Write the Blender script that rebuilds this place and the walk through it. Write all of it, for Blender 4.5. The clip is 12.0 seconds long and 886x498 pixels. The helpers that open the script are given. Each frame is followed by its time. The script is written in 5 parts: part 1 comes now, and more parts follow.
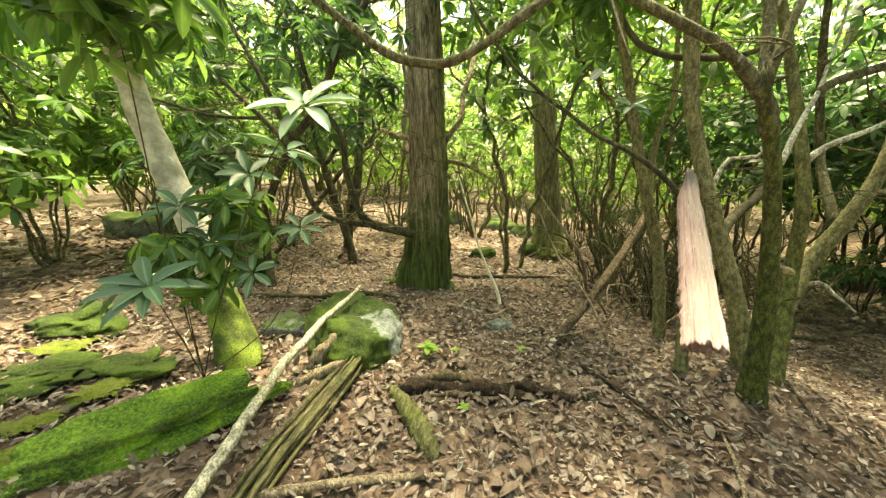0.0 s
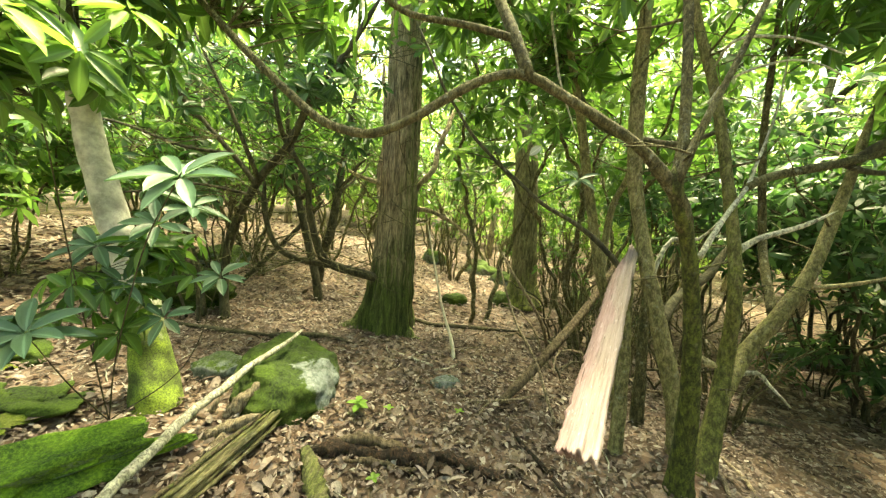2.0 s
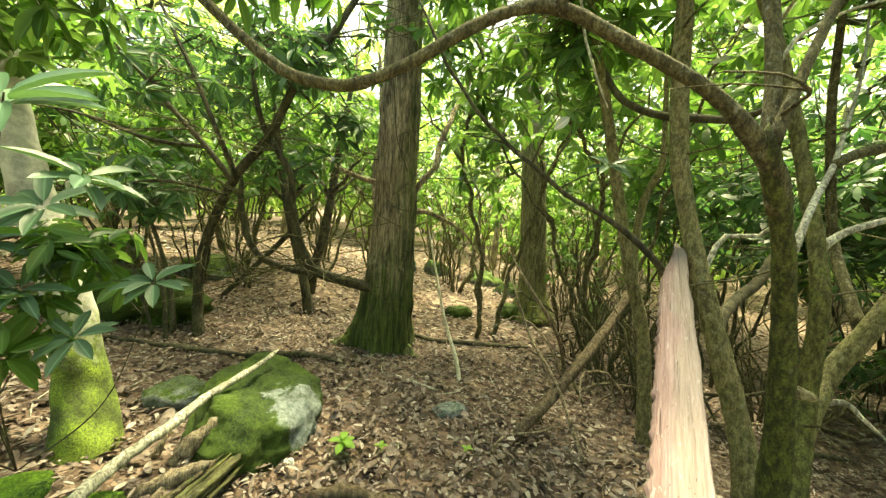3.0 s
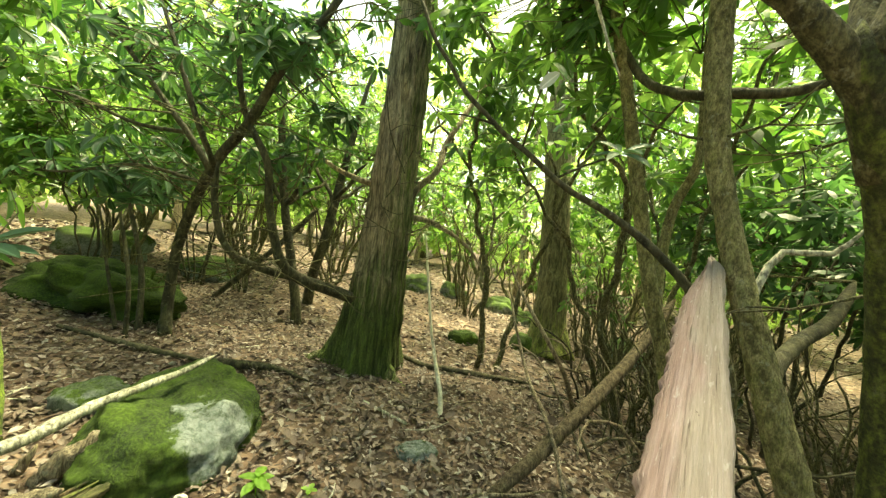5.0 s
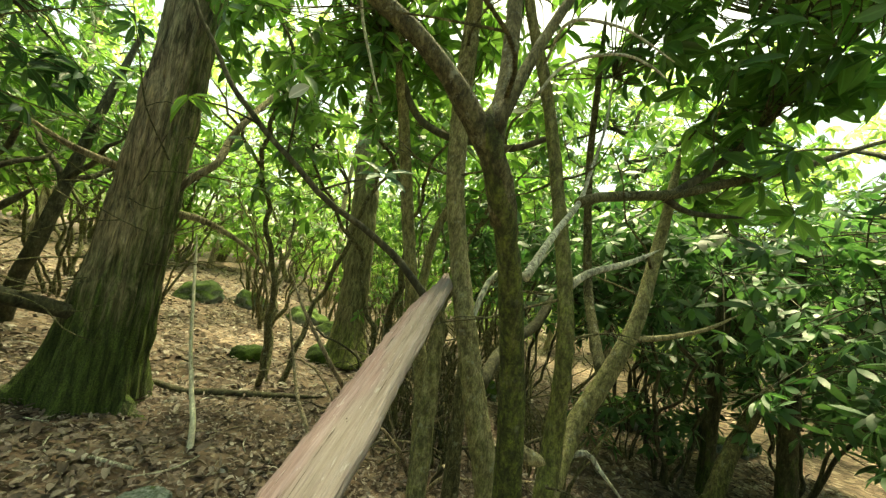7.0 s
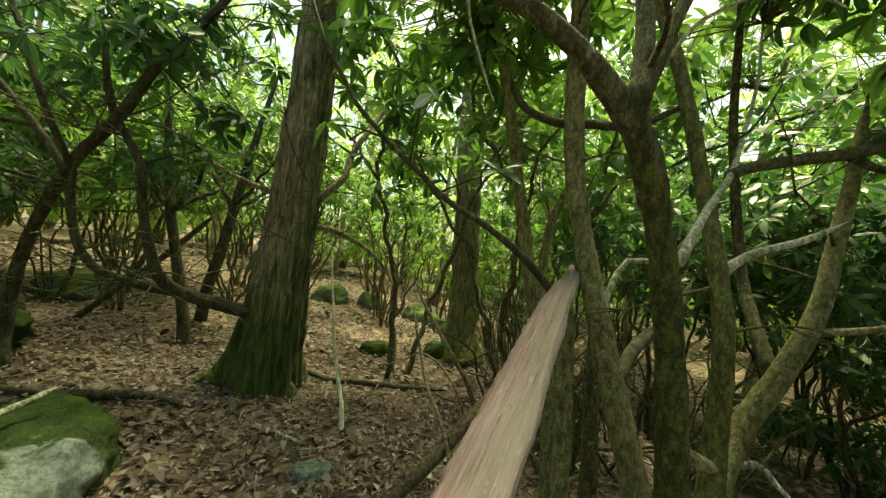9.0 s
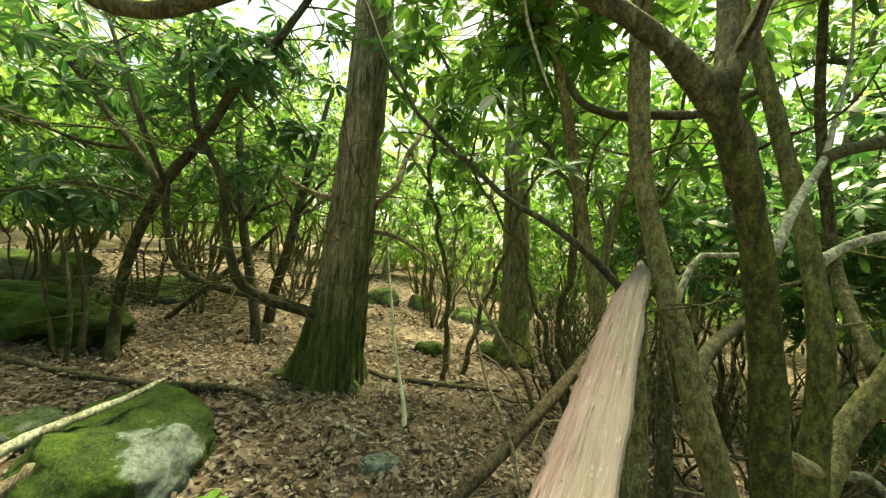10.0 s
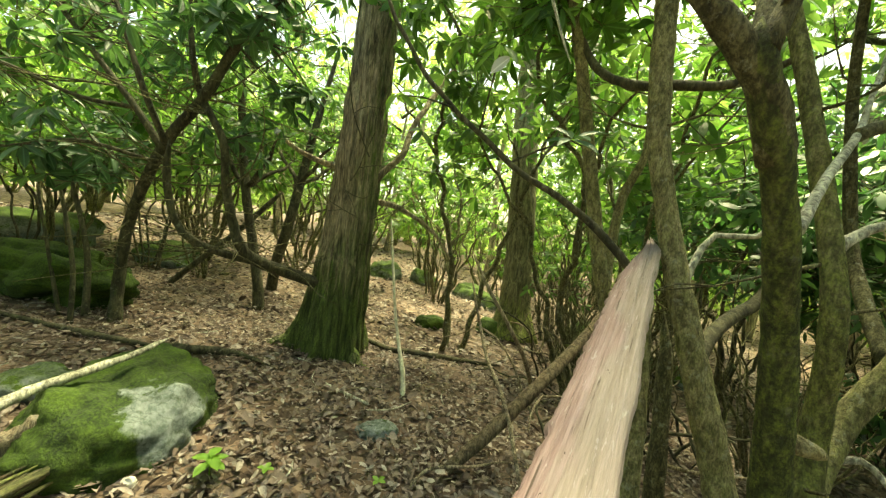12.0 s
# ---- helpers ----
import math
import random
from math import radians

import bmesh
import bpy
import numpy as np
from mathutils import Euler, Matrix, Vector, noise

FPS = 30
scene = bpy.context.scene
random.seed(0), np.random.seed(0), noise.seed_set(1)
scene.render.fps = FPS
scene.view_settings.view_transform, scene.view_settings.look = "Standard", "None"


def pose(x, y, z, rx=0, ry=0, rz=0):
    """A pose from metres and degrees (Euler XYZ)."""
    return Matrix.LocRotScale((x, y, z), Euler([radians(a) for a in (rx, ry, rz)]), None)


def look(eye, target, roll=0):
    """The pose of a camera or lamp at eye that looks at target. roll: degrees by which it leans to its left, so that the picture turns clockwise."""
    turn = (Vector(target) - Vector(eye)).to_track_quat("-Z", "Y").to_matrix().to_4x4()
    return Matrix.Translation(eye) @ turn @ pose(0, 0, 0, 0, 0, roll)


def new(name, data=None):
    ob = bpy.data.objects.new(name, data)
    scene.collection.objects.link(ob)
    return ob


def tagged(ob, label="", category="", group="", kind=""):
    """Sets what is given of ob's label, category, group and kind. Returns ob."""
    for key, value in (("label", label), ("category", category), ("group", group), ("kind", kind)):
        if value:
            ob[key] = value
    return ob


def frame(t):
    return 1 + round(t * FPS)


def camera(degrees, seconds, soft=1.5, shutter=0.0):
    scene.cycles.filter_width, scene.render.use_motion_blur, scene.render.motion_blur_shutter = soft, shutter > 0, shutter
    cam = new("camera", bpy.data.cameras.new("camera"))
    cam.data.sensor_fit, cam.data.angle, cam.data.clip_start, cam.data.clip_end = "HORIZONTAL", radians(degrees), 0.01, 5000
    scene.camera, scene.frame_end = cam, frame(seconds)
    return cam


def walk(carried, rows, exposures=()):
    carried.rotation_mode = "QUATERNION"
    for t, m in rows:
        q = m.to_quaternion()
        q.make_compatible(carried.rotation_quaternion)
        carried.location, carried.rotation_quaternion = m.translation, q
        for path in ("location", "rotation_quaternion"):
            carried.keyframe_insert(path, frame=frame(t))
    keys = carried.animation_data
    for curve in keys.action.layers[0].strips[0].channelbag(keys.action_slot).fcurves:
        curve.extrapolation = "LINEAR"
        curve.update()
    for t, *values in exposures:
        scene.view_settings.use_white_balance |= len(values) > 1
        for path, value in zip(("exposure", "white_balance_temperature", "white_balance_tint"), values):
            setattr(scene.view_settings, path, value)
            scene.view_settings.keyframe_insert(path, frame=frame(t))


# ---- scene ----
# ---- camera ----
cam = camera(101.1, 12.0, 1.3)
PATH = [
    (0, (0.0, 0.0, 1.426), (-0.316, 1.927, 0.994), -1.8),
    (0.5, (0.065, 0.043, 1.484), (-0.105, 1.995, 1.084), 2.6),
    (1, (0.133, 0.091, 1.516), (-0.013, 2.057, 1.181), 0.8),
    (1.5, (0.261, 0.121, 1.543), (-0.062, 2.081, 1.307), 0.8),
    (2, (0.352, 0.095, 1.577), (0.046, 2.056, 1.328), 3.4),
    (2.5, (0.412, 0.194, 1.566), (0.247, 2.17, 1.309), 6.1),
    (3, (0.279, 0.512, 1.455), (-0.04, 2.478, 1.278), 3.0),
    (5, (0.544, 0.975, 1.317), (0.034, 2.908, 1.272), 6.5),
    (5.5, (0.584, 0.998, 1.336), (0.237, 2.968, 1.329), 8.6),
    (6, (0.734, 1.026, 1.373), (0.848, 3.02, 1.483), 9.1),
    (6.5, (0.818, 0.991, 1.393), (1.208, 2.947, 1.543), 7.2),
    (7, (0.82, 0.976, 1.373), (1.228, 2.929, 1.506), 9.3),
    (7.5, (0.787, 0.973, 1.378), (0.966, 2.964, 1.423), 4.5),
    (9.5, (0.684, 0.968, 1.331), (0.458, 2.954, 1.378), 6.3),
    (10, (0.635, 0.923, 1.322), (0.279, 2.891, 1.361), 4.9),
    (10.5, (0.614, 0.909, 1.317), (0.188, 2.863, 1.319), 5.9),
    (11, (0.596, 0.905, 1.309), (0.109, 2.845, 1.329), 6.3),
    (11.5, (0.601, 0.929, 1.306), (0.173, 2.883, 1.297), 6.5),
    (12, (0.626, 0.962, 1.295), (0.266, 2.927, 1.204), 7.0),
]
K, G, H = 10500, -15, -19
STOPS = [(0, 2.6, K, -3), (1.5, 2.65, K, -9), (2.5, 2.55, K, -10), (5.0, 2.4, K, G), (5.5, 2.5, K, G), (6.0, 2.55, K, H), (6.5, 2.25, K, H), (7.1, 1.95, K, H), (7.6, 1.5, K, H), (9.5, 1.4, K, H), (10.0, 2.05, K, H), (12.0, 2.25, K, -15)]
walk(cam, [(t, look(eye, target, roll)) for t, eye, target, roll in PATH], STOPS)

# ---- light: a bright thin overcast above the wood ----
SUN_ELEVATION, SUN_AZIMUTH = radians(70), radians(15)
world = bpy.data.worlds.new("sky")
scene.world = world
world.use_nodes = True
wn = world.node_tree.nodes
sky = wn.new("ShaderNodeTexSky")
sky.sky_type, sky.sun_disc = "NISHITA", False
sky.sun_elevation, sky.sun_rotation = SUN_ELEVATION, SUN_AZIMUTH
sky.air_density, sky.dust_density = 1.0, 4.0
wn["Background"].inputs["Strength"].default_value = 0.12
world.node_tree.links.new(sky.outputs[0], wn["Background"].inputs["Color"])
sun = new("sun", bpy.data.lights.new("sun", "SUN"))
sun.data.energy, sun.data.angle, sun.data.color = 4.6, radians(20), (1.0, 0.95, 0.84)
sun.matrix_world = look((0, 0, 0), (-math.sin(SUN_AZIMUTH) * math.cos(SUN_ELEVATION), -math.cos(SUN_AZIMUTH) * math.cos(SUN_ELEVATION), -math.sin(SUN_ELEVATION)))

rng = np.random.default_rng(7)


# ---- materials ----
def material(name, rough=0.8):
    m = bpy.data.materials.new(name)
    m.use_nodes = True
    n, l = m.node_tree.nodes, m.node_tree.links
    b = n["Principled BSDF"]
    b.inputs["Roughness"].default_value = rough
    return m, n, l, b


def ramp(n, l, source, stops):
    r = n.new("ShaderNodeValToRGB")
    e = r.color_ramp.elements
    while len(e) < len(stops):
        e.new(0.5)
    for k, (p, c) in enumerate(stops):
        e[k].position, e[k].color = p, (*c, 1)
    l.new(source, r.inputs[0])
    return r.outputs[0]


def coords(n, l, scale):
    tc, mp = n.new("ShaderNodeTexCoord"), n.new("ShaderNodeMapping")
    mp.inputs["Scale"].default_value = scale
    l.new(tc.outputs["Object"], mp.inputs[0])
    return mp.outputs[0]


def noise_tex(n, l, vec, scale, detail=6, rough=0.6, out="Fac"):
    t = n.new("ShaderNodeTexNoise")
    t.inputs["Scale"].default_value, t.inputs["Detail"].default_value, t.inputs["Roughness"].default_value = scale, detail, rough
    l.new(vec, t.inputs["Vector"])
    return t.outputs[out]


def mix(n, l, fac, a, b, mode="MIX"):
    m = n.new("ShaderNodeMix")
    m.data_type, m.blend_type = "RGBA", mode
    for key, v in ((0, fac), (6, a), (7, b)):
        if isinstance(v, (int, float)):
            m.inputs[key].default_value = v
        elif isinstance(v, tuple):
            m.inputs[key].default_value = (*v, 1)
        else:
            l.new(v, m.inputs[key])
    return m.outputs[2]


def bump(n, l, b, height, strength, dist):
    k = n.new("ShaderNodeBump")
    k.inputs["Strength"].default_value, k.inputs["Distance"].default_value = strength, dist
    l.new(height, k.inputs["Height"])
    l.new(k.outputs[0], b.inputs["Normal"])


def math_node(n, l, op, a, b):
    m = n.new("ShaderNodeMath")
    m.operation = op
    for key, v in ((0, a), (1, b)):
        if isinstance(v, (int, float)):
            m.inputs[key].default_value = v
        else:
            l.new(v, m.inputs[key])
    m.use_clamp = op != "POWER"
    return m.outputs[0]


def bark(name, dark, mid, light, stretch=(9, 9, 1.6), fine=6.0, relief=0.012, moss=(0.055, 0.085, 0.018), lichen=0.25, rough=0.9, cover=0.8, streak=16, gritty=0.75, gain=2.2, band=(0.4, 0.62), patch=0.3):
    """Bark with furrows along z, pale lichen flecks, and moss where the mesh's moss attribute says."""
    m, n, l, b = material(name, rough)
    v = coords(n, l, stretch)
    iso = coords(n, l, (1, 1, 1))
    a = noise_tex(n, l, v, 3.0, 8, 0.65)
    big = noise_tex(n, l, iso, 3.2, 4, 0.6)
    # dark ramp ends paint crevice shade into the furrows and grit
    col = ramp(n, l, a, [(0.4, dark), (0.49, mid), (0.6, light)])
    col = mix(n, l, patch, col, ramp(n, l, big, [(0.4, tuple(c * 0.45 for c in mid)), (0.6, tuple(min(1, c * 1.7) for c in mid))]))
    grit = noise_tex(n, l, coords(n, l, tuple(c * 3.5 for c in stretch)), 3.0, 6, 0.7)
    col = mix(n, l, gritty, col, ramp(n, l, grit, [(0.4, (0.2, 0.19, 0.17)), (0.5, (0.9, 0.9, 0.9)), (0.62, (1.6, 1.6, 1.5))]), "MULTIPLY")
    fleck = noise_tex(n, l, iso, 26, 5, 0.7)
    col = mix(n, l, math_node(n, l, "MULTIPLY", ramp(n, l, fleck, [(0.58, (0, 0, 0)), (0.66, (1, 1, 1))]), lichen), col, (0.42, 0.44, 0.36))
    at = n.new("ShaderNodeAttribute")
    at.attribute_name = "moss"
    mn = noise_tex(n, l, coords(n, l, tuple(c / max(stretch) for c in stretch)), streak, 7, 0.72)
    wide = n.new("ShaderNodeMath")
    wide.operation = "MULTIPLY_ADD"
    wide.inputs[1].default_value, wide.inputs[2].default_value = gain, -gain / 2
    l.new(mn, wide.inputs[0])
    edge = math_node(n, l, "ADD", at.outputs["Fac"], wide.outputs[0])
    fac = ramp(n, l, edge, [(band[0], (0, 0, 0)), (band[1], (cover, cover, cover))])
    mg = noise_tex(n, l, iso, 110, 5, 0.75)
    mcol = ramp(n, l, mg, [(0.38, tuple(c * 0.4 for c in moss)), (0.62, tuple(c * 1.6 for c in moss))])
    mcol = mix(n, l, 0.75, mcol, ramp(n, l, a, [(0.4, (0.25, 0.25, 0.25)), (0.5, (0.9, 0.9, 0.9)), (0.62, (2.0, 1.9, 1.7))]), "MULTIPLY")
    l.new(mix(n, l, fac, col, mcol), b.inputs["Base Color"])
    h = math_node(n, l, "ADD", math_node(n, l, "MULTIPLY", a, 0.7), math_node(n, l, "MULTIPLY", grit, 0.5))
    bump(n, l, b, h, 1.0, relief * 2.6)
    return m


def leaf_material(name, low, high, through_low, through_high, share=0.45, rough=0.38):
    """A leathery leaf: gloss on top, and light that comes through from behind."""
    m, n, l, b = material(name, rough)
    g = n.new("ShaderNodeNewGeometry")
    rnd = g.outputs["Random Per Island"]
    iso = coords(n, l, (1, 1, 1))
    vein = noise_tex(n, l, iso, 35, 3, 0.6)
    col = ramp(n, l, rnd, [(0.0, low), (0.7, high), (1.0, tuple(min(1, c * 1.25) for c in high))])
    col = mix(n, l, 0.35, col, ramp(n, l, vein, [(0.4, low), (0.6, high)]))
    at = n.new("ShaderNodeAttribute")
    at.attribute_name = "rib"
    col = mix(n, l, ramp(n, l, at.outputs["Fac"], [(0.8, (0, 0, 0)), (0.92, (0.6, 0.6, 0.6))]), col, tuple(min(1.0, 2.4 * c + 0.03) for c in high))
    l.new(col, b.inputs["Base Color"])
    tr = n.new("ShaderNodeBsdfTranslucent")
    l.new(ramp(n, l, rnd, [(0.0, through_low), (1.0, through_high)]), tr.inputs["Color"])
    ms = n.new("ShaderNodeMixShader")
    ms.inputs[0].default_value = share
    l.new(b.outputs[0], ms.inputs[1])
    l.new(tr.outputs[0], ms.inputs[2])
    l.new(ms.outputs[0], n["Material Output"].inputs["Surface"])
    bump(n, l, b, vein, 0.3, 0.002)
    return m


BARK_OAK = bark("furrowed_bark", (0.06, 0.05, 0.03), (0.4, 0.33, 0.225), (0.62, 0.53, 0.38), (8, 8, 0.8), relief=0.03, moss=(0.085, 0.135, 0.028), lichen=0.2, cover=0.92, streak=22, gritty=0.65, gain=1.6, band=(0.35, 0.8), patch=0.35)
BARK_TWO = bark("mossy_grey_bark", (0.07, 0.066, 0.034), (0.19, 0.175, 0.095), (0.31, 0.285, 0.17), (10, 10, 1.2), moss=(0.14, 0.18, 0.035), gritty=0.6, gain=1.6, band=(0.3, 0.8))
BARK_BIRCH = bark("pale_smooth_bark", (0.3, 0.31, 0.27), (0.45, 0.46, 0.41), (0.56, 0.57, 0.52), (2.5, 2.5, 2.5), relief=0.004, moss=(0.11, 0.17, 0.018), lichen=0.4, cover=0.95, gritty=0.25, gain=1.6, band=(0.3, 0.75))
BARK_RHODO = bark("flaky_olive_brown_bark", (0.038, 0.036, 0.016), (0.105, 0.099, 0.046), (0.215, 0.2, 0.11), (16, 16, 7), relief=0.009, moss=(0.068, 0.092, 0.016), lichen=0.5, cover=0.9, streak=34, gritty=0.65, gain=1.6, band=(0.2, 0.9), patch=0.3)
BARK_TAN = bark("lichened_tan_bark", (0.1, 0.088, 0.045), (0.25, 0.222, 0.12), (0.42, 0.38, 0.235), (15, 15, 7), relief=0.007, moss=(0.1, 0.125, 0.024), lichen=0.6, cover=0.8, streak=30, gritty=0.6, gain=1.5, band=(0.2, 0.9), patch=0.3)
# stem bark with the shade of the thicket put into its colours
BARK_DARK = bark("shade_toned_bark", (0.022, 0.022, 0.012), (0.056, 0.053, 0.03), (0.11, 0.104, 0.062), (7, 7, 2.2), relief=0.006, lichen=0.2, gritty=0.5)
BARK_PALE = bark("pale_lichened_bark", (0.25, 0.245, 0.19), (0.45, 0.445, 0.37), (0.61, 0.605, 0.52), (8, 8, 3), relief=0.006, lichen=0.5)
# pale wood raised in tone: backlight painted into the upright stick
WOOD_LIT = bark("lit_pale_wood", (0.42, 0.38, 0.29), (0.62, 0.57, 0.46), (0.75, 0.71, 0.6), (8, 8, 2), relief=0.003, lichen=0.2, gritty=0.3)
BROWN_DEAD = bark("brown_dead_wood", (0.045, 0.033, 0.02), (0.13, 0.098, 0.064), (0.24, 0.19, 0.13), (14, 14, 2), relief=0.01, lichen=0.1, gritty=0.5)
DEADWOOD = bark("grey_dead_wood", (0.11, 0.085, 0.06), (0.26, 0.21, 0.15), (0.42, 0.36, 0.27), (14, 14, 2), relief=0.008, lichen=0.3)
MOSSY = bark("mossy_split_wood", (0.06, 0.055, 0.03), (0.16, 0.14, 0.08), (0.3, 0.27, 0.17), (14, 2, 14), relief=0.008, moss=(0.085, 0.11, 0.025), lichen=0.4, gritty=0.6, gain=1.8, band=(0.3, 0.8))
# red-brown rot, with the shade of the log's hollow put into the near-black
ROTTEN = bark("rotten_wood_gap_black", (0.008, 0.006, 0.005), (0.035, 0.022, 0.015), (0.11, 0.06, 0.038), (10, 10, 3), relief=0.014, lichen=0.0)
LEAF = leaf_material("rhododendron_leaf", (0.018, 0.058, 0.014), (0.066, 0.155, 0.042), (0.08, 0.22, 0.03), (0.31, 0.52, 0.12), share=0.42)
# bluish base colour holds the sky reflected in these leaves
LEAF_NEAR = leaf_material("young_rhododendron_leaf", (0.045, 0.105, 0.06), (0.08, 0.155, 0.095), (0.07, 0.17, 0.05), (0.12, 0.25, 0.07), share=0.22, rough=0.36)
# shaded copy of the leaf: shade is put into its darker, bluer colours
LEAF_SHADE = leaf_material("leaf_painted_shaded", (0.016, 0.05, 0.02), (0.052, 0.125, 0.055), (0.04, 0.13, 0.03), (0.18, 0.36, 0.1), share=0.36, rough=0.42)
LEAF_PALE = leaf_material("pale_leaf_underside", (0.42, 0.46, 0.42), (0.52, 0.56, 0.52), (0.2, 0.3, 0.15), (0.25, 0.35, 0.2), share=0.2, rough=0.6)
# lit copy of the leaf: sunlight is put into its brighter colours
LEAF_LIT = leaf_material("leaf_painted_sunlit", (0.07, 0.15, 0.04), (0.15, 0.25, 0.07), (0.38, 0.6, 0.14), (0.6, 0.78, 0.26), share=0.58, rough=0.5)
LEAF_SEED = leaf_material("seedling_leaf", (0.12, 0.26, 0.04), (0.18, 0.34, 0.06), (0.3, 0.55, 0.08), (0.36, 0.6, 0.1), share=0.4, rough=0.5)


def litter_material(name):
    m, n, l, b = material(name, 0.75)
    g = n.new("ShaderNodeNewGeometry")
    oi = n.new("ShaderNodeObjectInfo")
    mm = n.new("ShaderNodeMath")
    mm.operation = "ADD"
    l.new(g.outputs["Random Per Island"], mm.inputs[0])
    l.new(oi.outputs["Random"], mm.inputs[1])
    fr = n.new("ShaderNodeMath")
    fr.operation = "FRACT"
    l.new(mm.outputs[0], fr.inputs[0])
    col = ramp(n, l, fr.outputs[0], [(0.0, (0.058, 0.041, 0.032)), (0.3, (0.145, 0.106, 0.088)), (0.6, (0.225, 0.174, 0.15)), (0.85, (0.31, 0.257, 0.228)), (1.0, (0.44, 0.4, 0.36))])
    iso = coords(n, l, (1, 1, 1))
    sp = noise_tex(n, l, iso, 40, 4, 0.7)
    l.new(mix(n, l, 0.55, col, ramp(n, l, sp, [(0.4, (0.3, 0.3, 0.3)), (0.58, (1.1, 1.1, 1.1))]), "MULTIPLY"), b.inputs["Base Color"])
    bump(n, l, b, sp, 0.4, 0.003)
    return m


LITTER = litter_material("dead_leaves")


def soil_material():
    m, n, l, b = material("leaf_mould", 0.95)
    iso = coords(n, l, (1, 1, 1))
    vo = n.new("ShaderNodeTexVoronoi")
    vo.inputs["Scale"].default_value = 17
    l.new(mix(n, l, 0.12, iso, noise_tex(n, l, iso, 6, 3, 0.6, "Color")), vo.inputs["Vector"])
    sep = n.new("ShaderNodeSeparateColor")
    l.new(vo.outputs["Color"], sep.inputs[0])
    col = ramp(n, l, sep.outputs[0], [(0.0, (0.05, 0.032, 0.023)), (0.45, (0.13, 0.086, 0.063)), (0.8, (0.22, 0.15, 0.115)), (1.0, (0.32, 0.25, 0.2))])
    big = noise_tex(n, l, iso, 1.1, 6, 0.65)
    col = mix(n, l, 0.6, col, ramp(n, l, big, [(0.4, (0.4, 0.38, 0.36)), (0.6, (1, 1, 1))]), "MULTIPLY")
    l.new(col, b.inputs["Base Color"])
    bump(n, l, b, math_node(n, l, "ADD", vo.outputs["Distance"], noise_tex(n, l, iso, 45, 5, 0.7)), 1.0, 0.02)
    return m


SOIL = soil_material()


def rock_material(name, moss_lit):
    """Grey stone under moss; the second value multiplies brightness into the moss colour."""
    m, n, l, b = material(name, 0.9)
    iso = coords(n, l, (1, 1, 1))
    a = noise_tex(n, l, iso, 9, 9, 0.75)
    c = noise_tex(n, l, iso, 40, 6, 0.7)
    col = ramp(n, l, a, [(0.38, (0.03, 0.045, 0.032)), (0.46, (0.14, 0.175, 0.175)), (0.54, (0.215, 0.26, 0.27)), (0.63, (0.34, 0.385, 0.395))])
    col = mix(n, l, 0.4, col, ramp(n, l, c, [(0.42, (0.08, 0.12, 0.075)), (0.56, (0.31, 0.35, 0.345))]))
    vo = n.new("ShaderNodeTexVoronoi")
    vo.feature = "DISTANCE_TO_EDGE"
    vo.inputs["Scale"].default_value = 9
    l.new(mix(n, l, 0.16, iso, noise_tex(n, l, iso, 9, 5, 0.65, "Color")), vo.inputs["Vector"])
    col = mix(n, l, ramp(n, l, vo.outputs["Distance"], [(0.01, (0.4, 0.4, 0.4)), (0.04, (0, 0, 0))]), col, (0.03, 0.05, 0.022))
    at = n.new("ShaderNodeAttribute")
    at.attribute_name = "moss"
    e = math_node(n, l, "ADD", at.outputs["Fac"], math_node(n, l, "SUBTRACT", noise_tex(n, l, iso, 13, 7, 0.75), 0.5))
    fac = ramp(n, l, e, [(0.46, (0, 0, 0)), (0.56, (1, 1, 1))])
    mg = noise_tex(n, l, iso, 75, 5, 0.75)
    mb = noise_tex(n, l, iso, 5, 4, 0.6)
    mc = ramp(n, l, mg, [(0.4, (0.008, 0.022, 0.003)), (0.5, (0.05, 0.105, 0.011)), (0.62, (0.15, 0.25, 0.03))])
    mc = mix(n, l, 0.5, mc, ramp(n, l, mb, [(0.4, (0.015, 0.04, 0.006)), (0.62, (0.12, 0.215, 0.02))]))
    mc = mix(n, l, 1.0, mc, (moss_lit, moss_lit, moss_lit), "MULTIPLY")
    l.new(mix(n, l, fac, col, mc), b.inputs["Base Color"])
    bump(n, l, b, math_node(n, l, "ADD", math_node(n, l, "MULTIPLY", mg, 0.6), math_node(n, l, "MULTIPLY", a, 0.4)), 1.0, 0.02)
    return m


ROCK = rock_material("mossy_stone", 0.62)
# same stone and moss, multiplied up to carry the skylight on the slab
ROCK_LIT = rock_material("lit_mossy_stone", 1.9)


